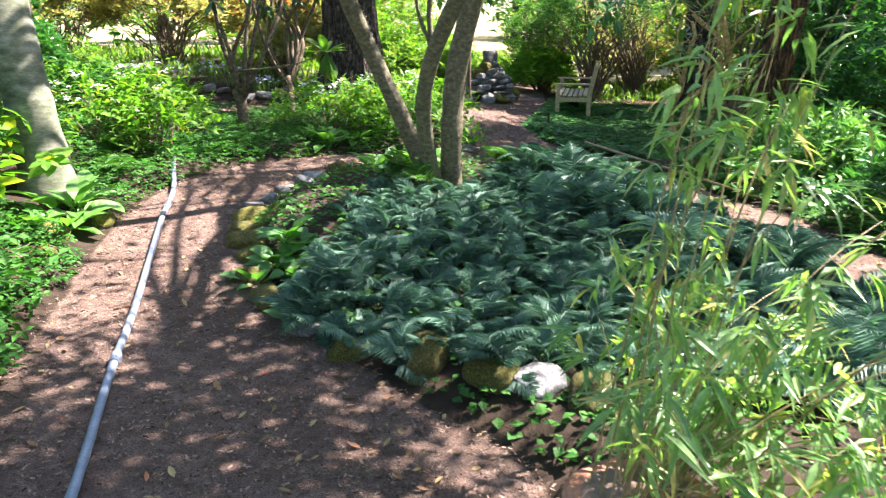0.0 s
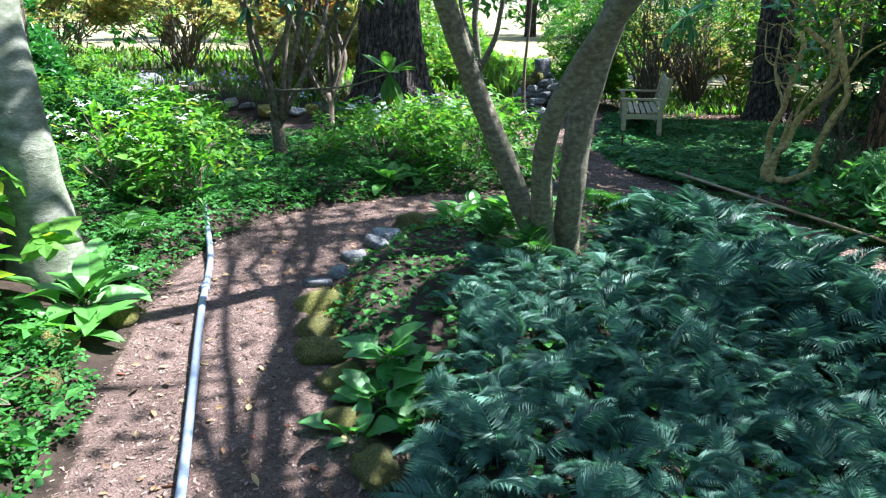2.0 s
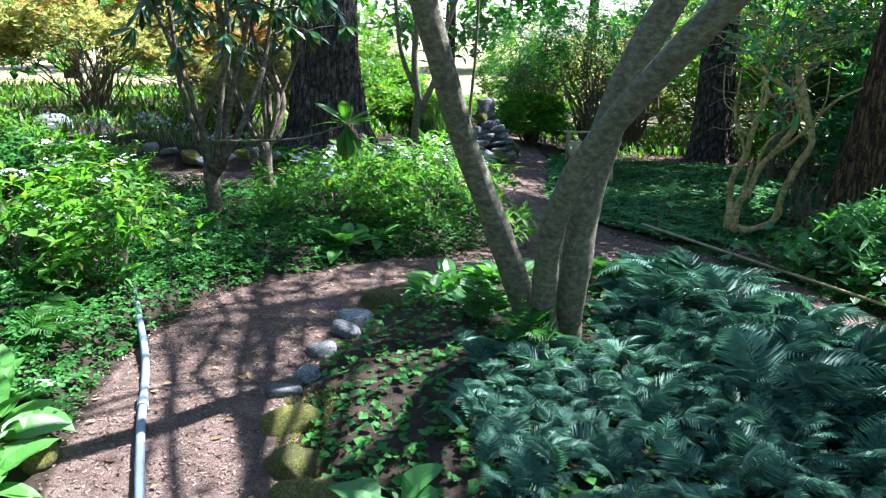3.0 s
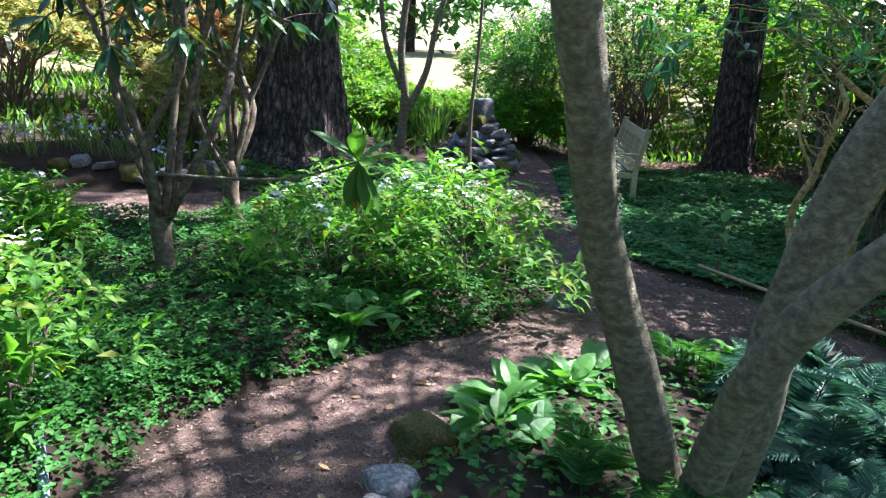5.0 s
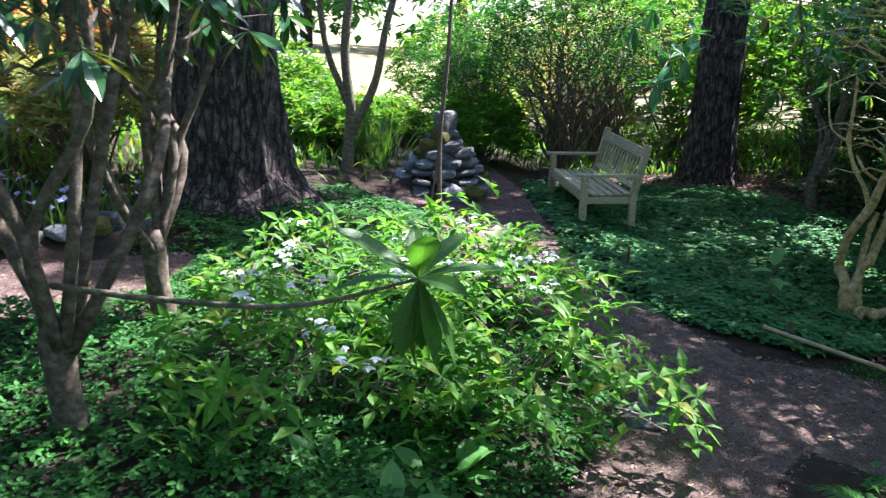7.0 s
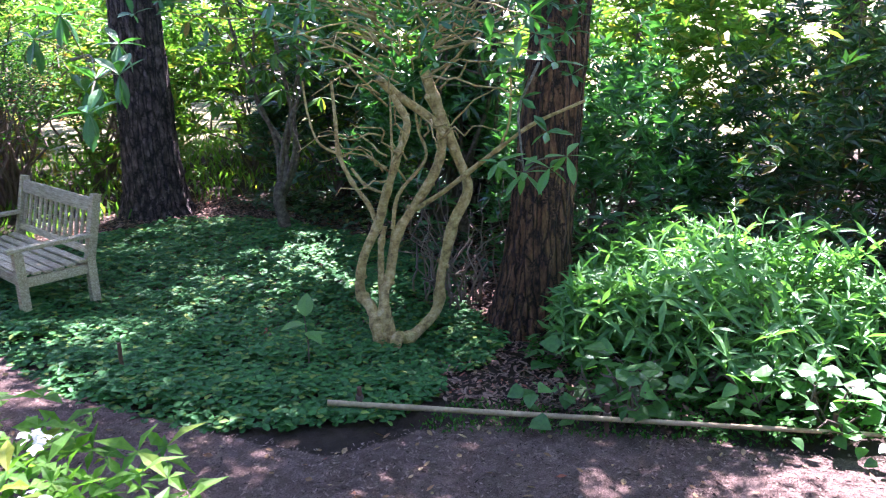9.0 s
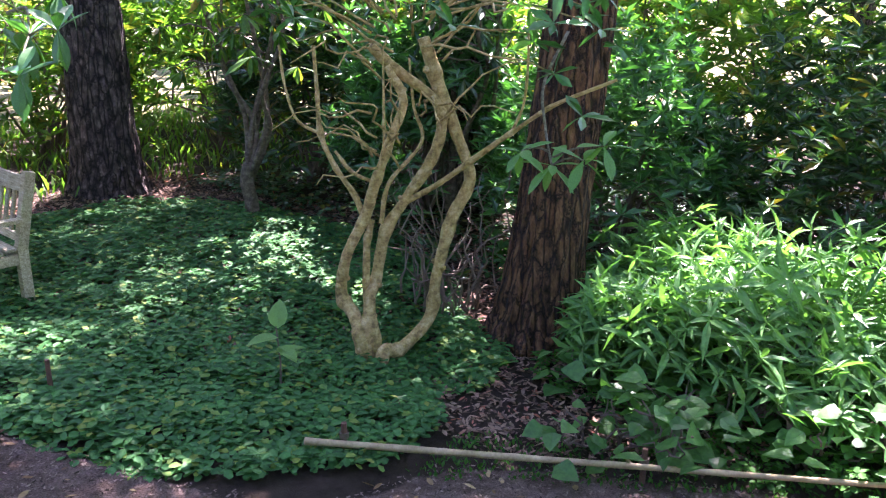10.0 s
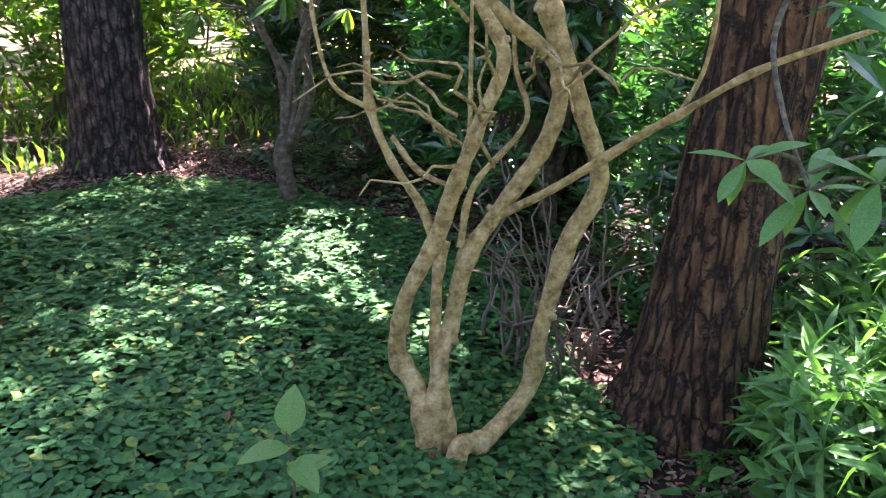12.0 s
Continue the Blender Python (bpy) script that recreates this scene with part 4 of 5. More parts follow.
# the big glossy shrub and the heart-leaved plants by the cane rail
for x, y, r, h, n, sd in ((4.05, 8.8, (0.85, 0.95), 0.68, 330, 201), (3.62, 9.42, (0.34, 0.36), 0.5, 80, 202), (4.5, 9.35, (0.5, 0.5), 0.6, 110, 203)):
    shrub("glossy_shrub", x, y, r, h, BRIGHT, "lush glossy bright green shrub with long pointed leaves", WHORL_B, 0.13, n, 3, sd, low=0.3, stems=24, tilt=(5, 60), group="glossy shrubs by the leaning fir")
HEART = leaf(4, 0.95, 0.3, 0.15, 0.25)
for k, (x, y) in enumerate(((2.75, 9.3), (3.05, 9.0), (3.1, 8.4), (3.35, 9.5), (3.4, 8.1), (3.6, 7.6), (2.75, 9.0), (3.3, 8.75), (3.15, 8.05))):
    shrub("heart_leaf_plant", x, y, 0.28, 0.3, BROAD, "low plant with heart-shaped green leaves and tiny white flowers", HEART, 0.11, 20, 2, 210 + k, group="heart-leaved plants by the rail", low=0.35, stems=10, tilt=(-25, 20), category="plant")


# ---- ferns ----
def frond_mesh(length, seed, pairs=15, mat=FERN):
    r = np.random.default_rng(seed)
    g = Geo()
    s = np.linspace(0, 1, 12)
    line = np.stack([length * s * (0.92 - 0.12 * s), r.normal(0, 0.02) * s, length * (0.6 * s - 0.85 * s ** 2.4)], 1)
    g.tube(line, np.linspace(0.003, 0.001, 12), 4)
    pin = np.array([(0, 0, 0), (0.3, -0.09, 0.04), (1, 0, -0.22), (0.3, 0.09, 0.04)]), np.array([(0, 1, 2), (0, 2, 3)])
    for k in range(pairs):
        u = 0.18 + 0.80 * k / (pairs - 1)
        p = np.array([np.interp(u, s, line[:, j]) for j in range(3)])
        L = length * 0.33 * (math.sin(math.pi * min(1, 0.3 + 0.7 * u)) ** 0.8 + 0.07)
        slope = math.atan2(0.6 - 2.04 * u ** 1.4, 0.92)
        for sgn in (-1, 1):
            m = roty(-slope) @ rotz(sgn * (1.2 - 0.4 * u) + r.normal(0, 0.08)) @ rotx(r.normal(0, 0.25))
            g.scatter(pin, [p], m[None], [L])
    return g.mesh("frond", mat)


FRONDS = [frond_mesh((0.24, 0.3, 0.27, 0.33, 0.22)[k], k, 19) for k in range(5)]
FRONDS_G = [frond_mesh(0.45, 10 + k, 17, FERN_G) for k in range(3)]


def fern(x, y, size, count, meshes, label, group):
    t = thing("fern", pose(x, y, gz(x, y), 0, 0, rng.uniform(0, 360)), label, "fern", group)
    for k in range(count):
        o = new("frond", meshes[rng.integers(len(meshes))])
        o.parent = t
        s = size * rng.uniform(0.7, 1.15)
        o.matrix_basis = pose(rng.normal(0, 0.05), rng.normal(0, 0.05), 0, rng.normal(0, 24), rng.uniform(-78, -8), 360 * k / count + rng.normal(0, 30)) @ Matrix.Diagonal((s, s, s, 1))
    return t


BED = [(0.34, 2.6), (-0.5, 3.65), (-1.1, 4.6), (-1.35, 5.3), (-1.35, 6.2), (-1.1, 7.0), (-0.6, 7.6), (0.3, 8.2), (1.0, 8.6), (1.4, 8.3), (2.0, 7.3), (2.2, 6), (2.4, 4.5), (2.4, 3), (1.4, 2.5)]
FERNY = [(-0.2, 3.6), (-0.75, 4.2), (-0.6, 5.2), (-0.55, 6.3), (0.4, 6.6), (0.6, 7.4), (1.3, 8.2), (2.0, 7.2), (2.2, 6), (2.4, 4.5), (2.4, 3.2), (1.2, 3.0)]
for x, y in sow_apart(FERNY, 0.15, 0.1):
    fern(x, y, rng.uniform(0.6, 0.95) * (1 + 0.4 * float(sstep(x + 0.15 * (y - 5), 0.2, 1.3))), 9, FRONDS, "grey-green painted fern in the shaded bed", "painted ferns")
for x, y in sow_apart([(0.9, 5.6), (1.7, 4.6), (2.2, 4.6), (2.15, 6.2), (1.9, 7.3), (1.3, 8.1), (0.8, 7.6)], 0.3, 0.05):
    fern(x, y, rng.uniform(1.55, 1.95), 11, FRONDS, "tall feathery grey fern at the back of the bed", "painted ferns")
for x, y in ((-0.75, 4.0), (-0.5, 3.75), (-0.15, 3.5), (0.2, 3.3), (-0.62, 4.3)):
    fern(x, y, 1.1, 11, FRONDS, "silvery painted fern hanging over the bed's stone edge", "painted ferns")
for x, y in ((-2.75, 6.7), (-2.65, 6.3), (-2.9, 7.0), (-0.4, 6.9), (-0.2, 6.5), (0.6, 8.0), (-2.9, 4.6), (0.7, 7.8)):
    fern(x, y, 0.75, 9, FRONDS_G, "fresh green feathery fern", "green ferns")


# ---- hostas and broad-leaved plants ----
def leaf_mesh(mat, tmpl, stalk, name="leaf"):
    g = Geo().add(*turned(tmpl, np.eye(3), (stalk, 0, 0)))
    if stalk:
        g.tube([(0, 0, -0.02), (stalk * 0.6, 0, 0.03), (stalk, 0, 0)], [0.02, 0.018, 0.015], 5)
    return g.mesh(name, mat)


H_LEAF = [leaf_mesh(HOSTA, leaf(6, w, 0.52, 0.3, d, 0.014), 0.35) for w, d in ((0.5, 0.3), (0.56, 0.5), (0.46, 0.25))]
B_LEAF = [leaf_mesh(BROAD, leaf(6, w, 0.42, 0.25, d, 0.02), 0.5) for w, d in ((0.75, 0.3), (0.85, 0.35), (0.65, 0.25))]


def rosette(name, x, y, size, count, meshes, label, group, tilt=(15, 65), lift=0.0, category="plant"):
    t = thing(name, pose(x, y, gz(x, y) - 0.01, 0, 0, rng.uniform(0, 360)), label, category, group)
    for k in range(count):
        o = new("leaf", meshes[rng.integers(len(meshes))])
        o.parent = t
        s = size * rng.uniform(0.65, 1.1)
        o.matrix_basis = pose(rng.normal(0, 0.03), rng.normal(0, 0.03), rng.uniform(0, lift), rng.normal(0, 12), -rng.uniform(*tilt), 137.5 * k + rng.normal(0, 10)) @ Matrix.Diagonal((s, s, s, 1))
    return t


for x, y, s, n in ((-1.2, 8.45, 0.2, 22), (-0.95, 8.7, 0.17, 14), (-1.35, 8.75, 0.17, 14), (-0.5, 7.65, 0.2, 34), (-0.18, 7.8, 0.2, 34), (-0.65, 7.4, 0.19, 16), (0.05, 8.0, 0.2, 18), (-2.58, 5.5, 0.27, 18), (-2.52, 5.2, 0.24, 16), (-2.66, 5.8, 0.23, 14), (1.1, 8.25, 0.2, 14), (1.3, 8.0, 0.18, 12)):
    rosette("hosta", x, y, s, n, H_LEAF, "clump of fresh green oval hosta-like leaves", "leafy clumps beside the path", (5, 55))
for x, y, s, n in ((-1.02, 4.75, 0.17, 18), (-0.95, 5.0, 0.17, 16), (-0.85, 4.55, 0.15, 12), (-1.1, 4.55, 0.14, 10), (-0.75, 4.05, 0.13, 8), (-0.45, 7.2, 0.14, 10)):
    rosette("broad_leaf_plant", x, y, s, n, B_LEAF, "bright broad-leaved plant spilling over the mossy edge", "broad-leaved plants on the edge", (5, 60))
for k, (x, y, h) in enumerate(((-3.3, 4.9, 0.75), (-3.05, 5.25, 0.6), (-3.55, 5.3, 0.85), (-3.3, 4.4, 0.6), (-3.7, 4.7, 0.8))):
    shrub("broad_leaf_shrub", x, y, 0.4, h, LIME, "sunlit plant with large maple-like leaves", whorl(leaf(3, 0.7, 0.4, 0.2, 0.2), 5, 2, 8, 7), 0.14, 52, 1, 240 + k, group="large-leaved plants below the grey tree", low=0.5, category="plant")
for k, (x, y, h) in enumerate(((-2.75, 4.35, 0.3), (-2.6, 3.8, 0.28), (-2.4, 3.2, 0.28), (-2.6, 2.6, 0.35), (-3.2, 3.6, 0.4))):
    shrub("lobed_plant", x, y, 0.45, h, SMALL, "low plant with lobed green leaves at the path edge", whorl(leaf(2, 0.5, 0.45, 0.2, 0.2), 3, 5, 8, 8), 0.075, 120, 2, 250 + k, group="low plants on the bank", low=0.3, category="plant")


# ---- carpets of small leaves ----
LOBE = np.array([(0, 0, 0), (0.5, -0.36, 0.05), (0.98, -0.2, -0.08), (1.05, 0, -0.1), (0.98, 0.2, -0.08), (0.5, 0.36, 0.05)]), np.array([(0, 1, 2, 3), (0, 3, 4, 5)])
TRI = merge([turned(LOBE, rotz(a)) for a in (0, 2.1, -2.1)])


def carpet(name, polys, per, tmpl, size, high, mat, label, margin=0.02, tilt=(-20, 30), roll=0.3):
    g = Geo()
    for poly in polys:
        x, y = sow(poly, per, margin)
        n = len(x)
        z = ground_z(x, y) + high * rng.uniform(0.35, 1.0, n) * (0.7 + 0.3 * wob(x, y, 5.0, 0.3)) * sstep(path_dist(x, y), -0.02, 0.12)
        g.scatter(tmpl, np.stack([x, y, z], 1), spread(n, *tilt, roll), rng.uniform(0.65, 1.25, n) * size)
    return tagged(part(name, g, mat), label, "ground cover", kind="stuff")


carpet("leafy_ground_cover", [[(1.1, 11.0), (1.5, 10.4), (1.9, 9.98), (2.45, 10.0), (2.85, 10.25), (3.1, 10.05), (3.5, 10.1), (3.75, 10.5), (4.4, 11.0), (5.0, 12.2), (5.0, 13.6), (4.3, 14.5), (3.2, 14.7), (1.9, 14.6), (1.6, 13.6), (1.5, 12.9), (1.15, 12.0), (1.05, 11.5)]], 1000, TRI, 0.05, 0.11, COVER, "dense carpet of dark three-lobed leaves", -0.03, tilt=(-8, 18), roll=0.16)
ISLAND = [(-2.5, 7.4), (-2.0, 7.75), (-0.8, 8.35), (0.25, 9.2), (0.42, 10), (0.2, 11.2), (0.0, 12), (0.25, 13), (-0.2, 13.4), (-2.2, 12.6), (-2.2, 11.9), (-1.9, 11.4), (-2.6, 10.9), (-3.6, 10.6), (-3.4, 9), (-2.9, 8.2)]
carpet("low_ground_cover", [ISLAND], 1050, TRI, 0.03, 0.13, SMALL, "low green ground cover under the shrubs", 0.02)
carpet("bank_ground_cover", [[(-2.1, 5.7), (-2.05, 6.6), (-1.9, 7.3), (-1.7, 8.0), (-2.6, 8.3), (-3.5, 9), (-5, 9.5), (-5, 6.5), (-3.2, 6.2), (-2.8, 5.8)], [(-2.2, 1.5), (-2.2, 4.9), (-3.6, 5.8), (-4.5, 4), (-4.0, 1.0)]], 1000, TRI, 0.03, 0.17, SMALL, "small-leaved ground cover on the bank", 0.03)
carpet("bed_ground_cover", [BED], 420, ROUND, 0.05, 0.08, SMALL, "small round leaves between the ferns", 0.08, tilt=(-15, 20))
carpet("right_bed_cover", [[(2.7, 8.6), (3.2, 7.6), (3.3, 5), (3.6, 2), (6, 2), (6, 8), (5, 11), (3.6, 10.0), (3.3, 9.9)]], 500, TRI, 0.04, 0.15, SMALL, "green ground cover below the thicket", 0.05)


carpet("rough_grass", [[(-9, 12.4), (-2.4, 12.4), (-2.0, 13.4), (0.2, 13.9), (0.2, 17), (3, 15), (5, 14.8), (9, 13), (10, 19), (-9, 19)]], 90, THIN, 0.2, 0.05, FAR_L, "rough tufted grass before the meadow", 0.05, tilt=(35, 88))
carpet("thicket_floor", [[(4.2, 11.0), (5, 9.8), (4.6, 8), (4.2, 5), (4.2, 2), (8, 2), (9, 13), (5.2, 14.6), (5.0, 12.4)]], 160, TRI, 0.06, 0.2, RHODO, "dark low growth on the thicket floor", 0.05)
carpet("moss", [[(-1.6, 5.5), (-1.25, 5.5), (-1.2, 6.05), (-1.5, 6.05)], [(-1.3, 4.5), (-1.1, 4.2), (-0.9, 4.2), (-1.1, 4.7)], [(-1.15, 7.1), (-0.75, 7.1), (-0.7, 7.5), (-1.0, 7.5)]], 9000, KITE, 0.014, 0.03, MOSS_L, "yellow-green moss cushioning the bed's edge", -0.06, tilt=(30, 85))
carpet("rail_moss", [[(1.95, 9.9), (2.4, 9.1), (2.9, 8.2), (3.3, 7.6), (3.4, 7.9), (2.9, 9.0), (2.5, 9.9)]], 1500, KITE, 0.03, 0.03, SMALL, "short green moss and grass along the cane rail", -0.1, tilt=(30, 85))
# ---- stones ----
def stone_mesh(seed, flat, mat, name="stone"):
    bm = bmesh.new()
    bmesh.ops.create_icosphere(bm, subdivisions=3, radius=1)
    off = Vector((seed * 7.1, seed * 3.3, 0))
    hard = 0.45 if mat is MOSS else 0.88
    for v in bm.verts:
        p = v.co.copy()
        n = noise.noise(p * 0.9 + off) * 0.6 + noise.noise(p * 2.2 + off) * 0.16 + abs(noise.noise(p * 4.5 + off)) * 0.08
        if name == "stone" and mat is MOSS:
            n += noise.noise(p * 7 + off) * 0.12 + noise.noise(p * 15 + off) * 0.05
        v.co = Vector((p.x, p.y * 0.75, p.z * flat)) * (1 + n)
        for ax in (0, 1, 2):
            lim = (0.78, 0.6, flat * 0.72)[ax]
            v.co[ax] = max(-lim, min(lim, v.co[ax])) * hard + v.co[ax] * (1 - hard)
    me = bpy.data.meshes.new(name)
    bm.to_mesh(me)
    bm.free()
    me.materials.append(mat)
    me.polygons.foreach_set("use_smooth", [True] * len(me.polygons))
    return me


SLABS = [stone_mesh(50 + k, (0.28, 0.36, 0.24, 0.45)[k % 4], STONE) for k in range(6)]
ROCKS = [stone_mesh(k, (0.35, 0.5, 0.65, 0.42)[k % 4], STONE) for k in range(6)]
MOSSY = [stone_mesh(20 + k, (0.6, 0.75, 0.5)[k % 3], MOSS) for k in range(4)]


def put_stone(x, y, z, s, meshes, label, name="edging_stone", group="stones edging the beds", parent=None, tilt=8):
    o = new(name, meshes[rng.integers(len(meshes))])
    o.matrix_basis = pose(x, y, z, rng.normal(0, tilt), rng.normal(0, tilt), rng.uniform(0, 360)) @ Matrix.Diagonal((s * rng.uniform(0.85, 1.2), s * rng.uniform(0.85, 1.2), s, 1))
    if parent:
        o.parent = parent
    else:
        tagged(o, label, "stone", group)
    return o


for x, y, s, mossy in ((-1.42, 5.78, 0.12, 1), (-1.46, 6.1, 0.085, 0), (-1.36, 6.25, 0.08, 0), (-1.38, 5.45, 0.13, 1), (-1.3, 5.2, 0.13, 1), (-0.98, 4.28, 0.15, 1), (-1.15, 4.62, 0.12, 1), (-1.2, 4.95, 0.12, 1), (-0.72, 3.95, 0.12, 0), (-0.45, 3.7, 0.13, 1), (-0.1, 3.5, 0.15, 1), (0.22, 3.3, 0.16, 1), (0.42, 3.2, 0.13, 0),
                       (-0.95, 7.35, 0.17, 1), (-1.12, 7.0, 0.12, 0), (-1.17, 6.8, 0.11, 0), (-1.3, 6.55, 0.09, 0), (0.28, 9.25, 0.14, 0), (-2.55, 5.1, 0.14, 1), (-2.45, 4.75, 0.12, 1), (-2.4, 5.55, 0.12, 1), (0.6, 3.05, 0.13, 1)):
    put_stone(x, y, gz(x, y) + s * 0.12, s, MOSSY if mossy else ROCKS, "rounded stone cushioned with yellow-green moss" if mossy else "pale grey edging stone beside the path")
for k in range(16):
    x = -4.9 + 0.19 * k + rng.normal(0, 0.04)
    y = 11.85 + 0.12 * math.sin(k) + 0.02 * k
    s = rng.uniform(0.09, 0.16)
    put_stone(x, y, gz(x, y) + s * 0.2, s, MOSSY if k % 3 == 1 else ROCKS, "mossy edging stone along the far path", group="stones along the far path")
put_stone(-4.7, 12.75, gz(-4.7, 12.75) + 0.1, 0.28, ROCKS, "large grey boulder among the shrubs", "boulder", "")
put_stone(3.6, 5.6, gz(3.6, 5.6) + 0.05, 0.26, ROCKS, "mossy rock beside the back path", "boulder", "")

# cairn
cx, cy = 0.78, 14.2
cairn = thing("cairn", pose(cx, cy, gz(cx, cy)), "cone-shaped cairn of piled grey stones with a standing stone on top", "cairn")
for ring in range(7):
    r = 0.46 * (1 - ring / 7.6)
    for k in range(max(3, int(r * 26))):
        a = 2 * math.pi * k / max(3, int(r * 26)) + ring * 0.7 + rng.normal(0, 0.1)
        put_stone(math.cos(a) * r, math.sin(a) * r, 0.05 + ring * 0.085, rng.uniform(0.10, 0.16), SLABS if k % 9 else MOSSY, "", "stone", "", cairn, 12)
put_stone(0, 0, 0.25, 0.3, ROCKS[1:2], "", "stone", "", cairn)
o = new("standing_stone", stone_mesh(33, 1.25, STONE, "standing_stone"))
o.parent = cairn
o.matrix_basis = pose(0.02, 0, 0.68, 5, -6, 30) @ Matrix.Diagonal((0.14, 0.13, 0.15, 1))


# ---- bench ----
def board(sx, sy, sz, bev=0.006):
    bm = bmesh.new()
    bmesh.ops.create_cube(bm, size=1)
    for v in bm.verts:
        v.co = Vector((v.co.x * sx, v.co.y * sy, v.co.z * sz))
    bmesh.ops.bevel(bm, geom=bm.edges[:], offset=bev, segments=2, affect="EDGES", profile=0.6)
    me = bpy.data.meshes.new("board")
    bm.to_mesh(me)
    bm.free()
    me.materials.append(TEAK)
    return me


def bench(x, y, rz):
    t = thing("garden_bench", pose(x, y, gz(x, y) - 0.08, 0, 0, rz) @ Matrix.Diagonal((0.97, 0.97, 0.9, 1)), "weathered slatted teak garden bench standing in the ground cover", "bench")

    def bit(name, me, *p):
        o = new(name, me)
        o.parent = t
        o.matrix_basis = pose(*p)
        return o
    L, D = 1.34, 0.56
    fl = board(0.065, 0.065, 0.61)
    for lx in (0.0325, L - 0.0325):
        bit("front_leg", fl, lx, 0.03, 0.305)
        bit("rear_leg", board(0.06, 0.065, 0.46), lx, D - 0.03, 0.23)
        bit("back_post", board(0.06, 0.065, 0.52), lx, D + 0.025, 0.69, -12)
        bit("armrest", board(0.075, D + 0.05, 0.03), lx, D / 2 - 0.02, 0.625)
        bit("side_rail", board(0.035, D - 0.1, 0.075), lx, D / 2, 0.36)
    bit("front_rail", board(L - 0.13, 0.032, 0.085), L / 2, 0.035, 0.375)
    bit("rear_rail", board(L - 0.13, 0.032, 0.075), L / 2, D - 0.03, 0.37)
    slat = board(L - 0.02, 0.062, 0.022)
    for k in range(6):
        bit("seat_slat", slat, L / 2, 0.055 + 0.082 * k, 0.432 - 0.006 * math.sin(math.pi * k / 5) * 3)
    bit("top_rail", board(L - 0.12, 0.034, 0.11), L / 2, D + 0.055, 0.855, -12)
    bit("lower_rail", board(L - 0.12, 0.032, 0.055), L / 2, D - 0.02, 0.50, -12)
    bs = board(0.04, 0.016, 0.33, 0.004)
    for k in range(13):
        bit("back_slat", bs, 0.1 + (L - 0.2) * k / 12, D + 0.02, 0.67, -12)
    return t


bench(2.02, 14.2, -101.0)
t = thing("plant_pot", pose(2.22, 13.95, gz(2.22, 13.95)), "black plastic plant pot under the bench", "pot")
part("pot", Geo().tube([(0, 0, 0), (0, 0, 0.2), (0, 0, 0.2), (0, 0, 0.24)], [0.085, 0.11, 0.12, 0.12], 20), PLASTIC, t)

# ---- pipe, rail, stake, pot ----
pp = smooth_line([(x, y, gz(x, y) + 0.022) for x, y in ((-0.9, 0.6), (-1.12, 1.7), (-1.33, 2.6), (-1.52, 3.4), (-1.68, 4.15), (-1.87, 5.0), (-2.03, 5.7), (-2.17, 6.4), (-2.35, 7.0), (-2.5, 7.5), (-2.56, 8.0))], 70)
t = thing("pipe", pose(0, 0, 0), "long blue-grey pipe lying along the trodden path", "pipe")
pipe = part("tube", Geo().tube(pp, [0.02] * 70, 12), HOSE, t, smooth=True)
for k in (22, 44):
    d = pp[k + 1] - pp[k]
    part("coupling", Geo().tube([pp[k] - d * 0.4, pp[k] - d * 0.38, pp[k] + d * 0.38, pp[k] + d * 0.4], [0.021, 0.026, 0.026, 0.021], 12), HOSE, pipe)

rail = thing("cane_rail", pose(0, 0, 0), "low bamboo cane rail tied to short stakes", "fence")
ra, rb = np.array((1.82, 10.32)), np.array((3.45, 7.2))
pts = [(*(ra + (rb - ra) * s), 0.03 - 0.19 * s) for s in np.linspace(0, 1, 40)]
part("cane", Geo().tube(pts, [0.016 * (1 - 0.35 * k / 40) * (1.12 if k % 5 == 0 else 1) for k in range(40)], 10), CANE, rail, smooth=True)
for s in (0.05, 0.42, 0.75):
    x, y = ra + (rb - ra) * s
    st = part("stake", Geo().tube([(x + 0.02, y + 0.02, gz(x, y) - 0.1), (x + 0.02, y + 0.02, gz(x, y) + 0.17)], [0.014, 0.013], 8), RUST, rail, "short brown stake")
    part("tie", Geo().tube([(x + 0.02, y + 0.02, gz(x, y) + 0.1), (x + 0.02, y + 0.02, gz(x, y) + 0.125)], [0.022, 0.022], 10), TWIG, st, "wound twine")
x, y = 1.49, 11.54
part("stake", Geo().tube([(x, y, gz(x, y) - 0.1), (x, y, gz(x, y) + 0.1), (x, y, gz(x, y) + 0.22)], [0.012, 0.012, 0.011], 8), RUST)
tagged(bpy.data.objects["stake.003"] if "stake.003" in bpy.data.objects else bpy.data.objects["stake"], "thin rusty stake in the ground cover", "stake")


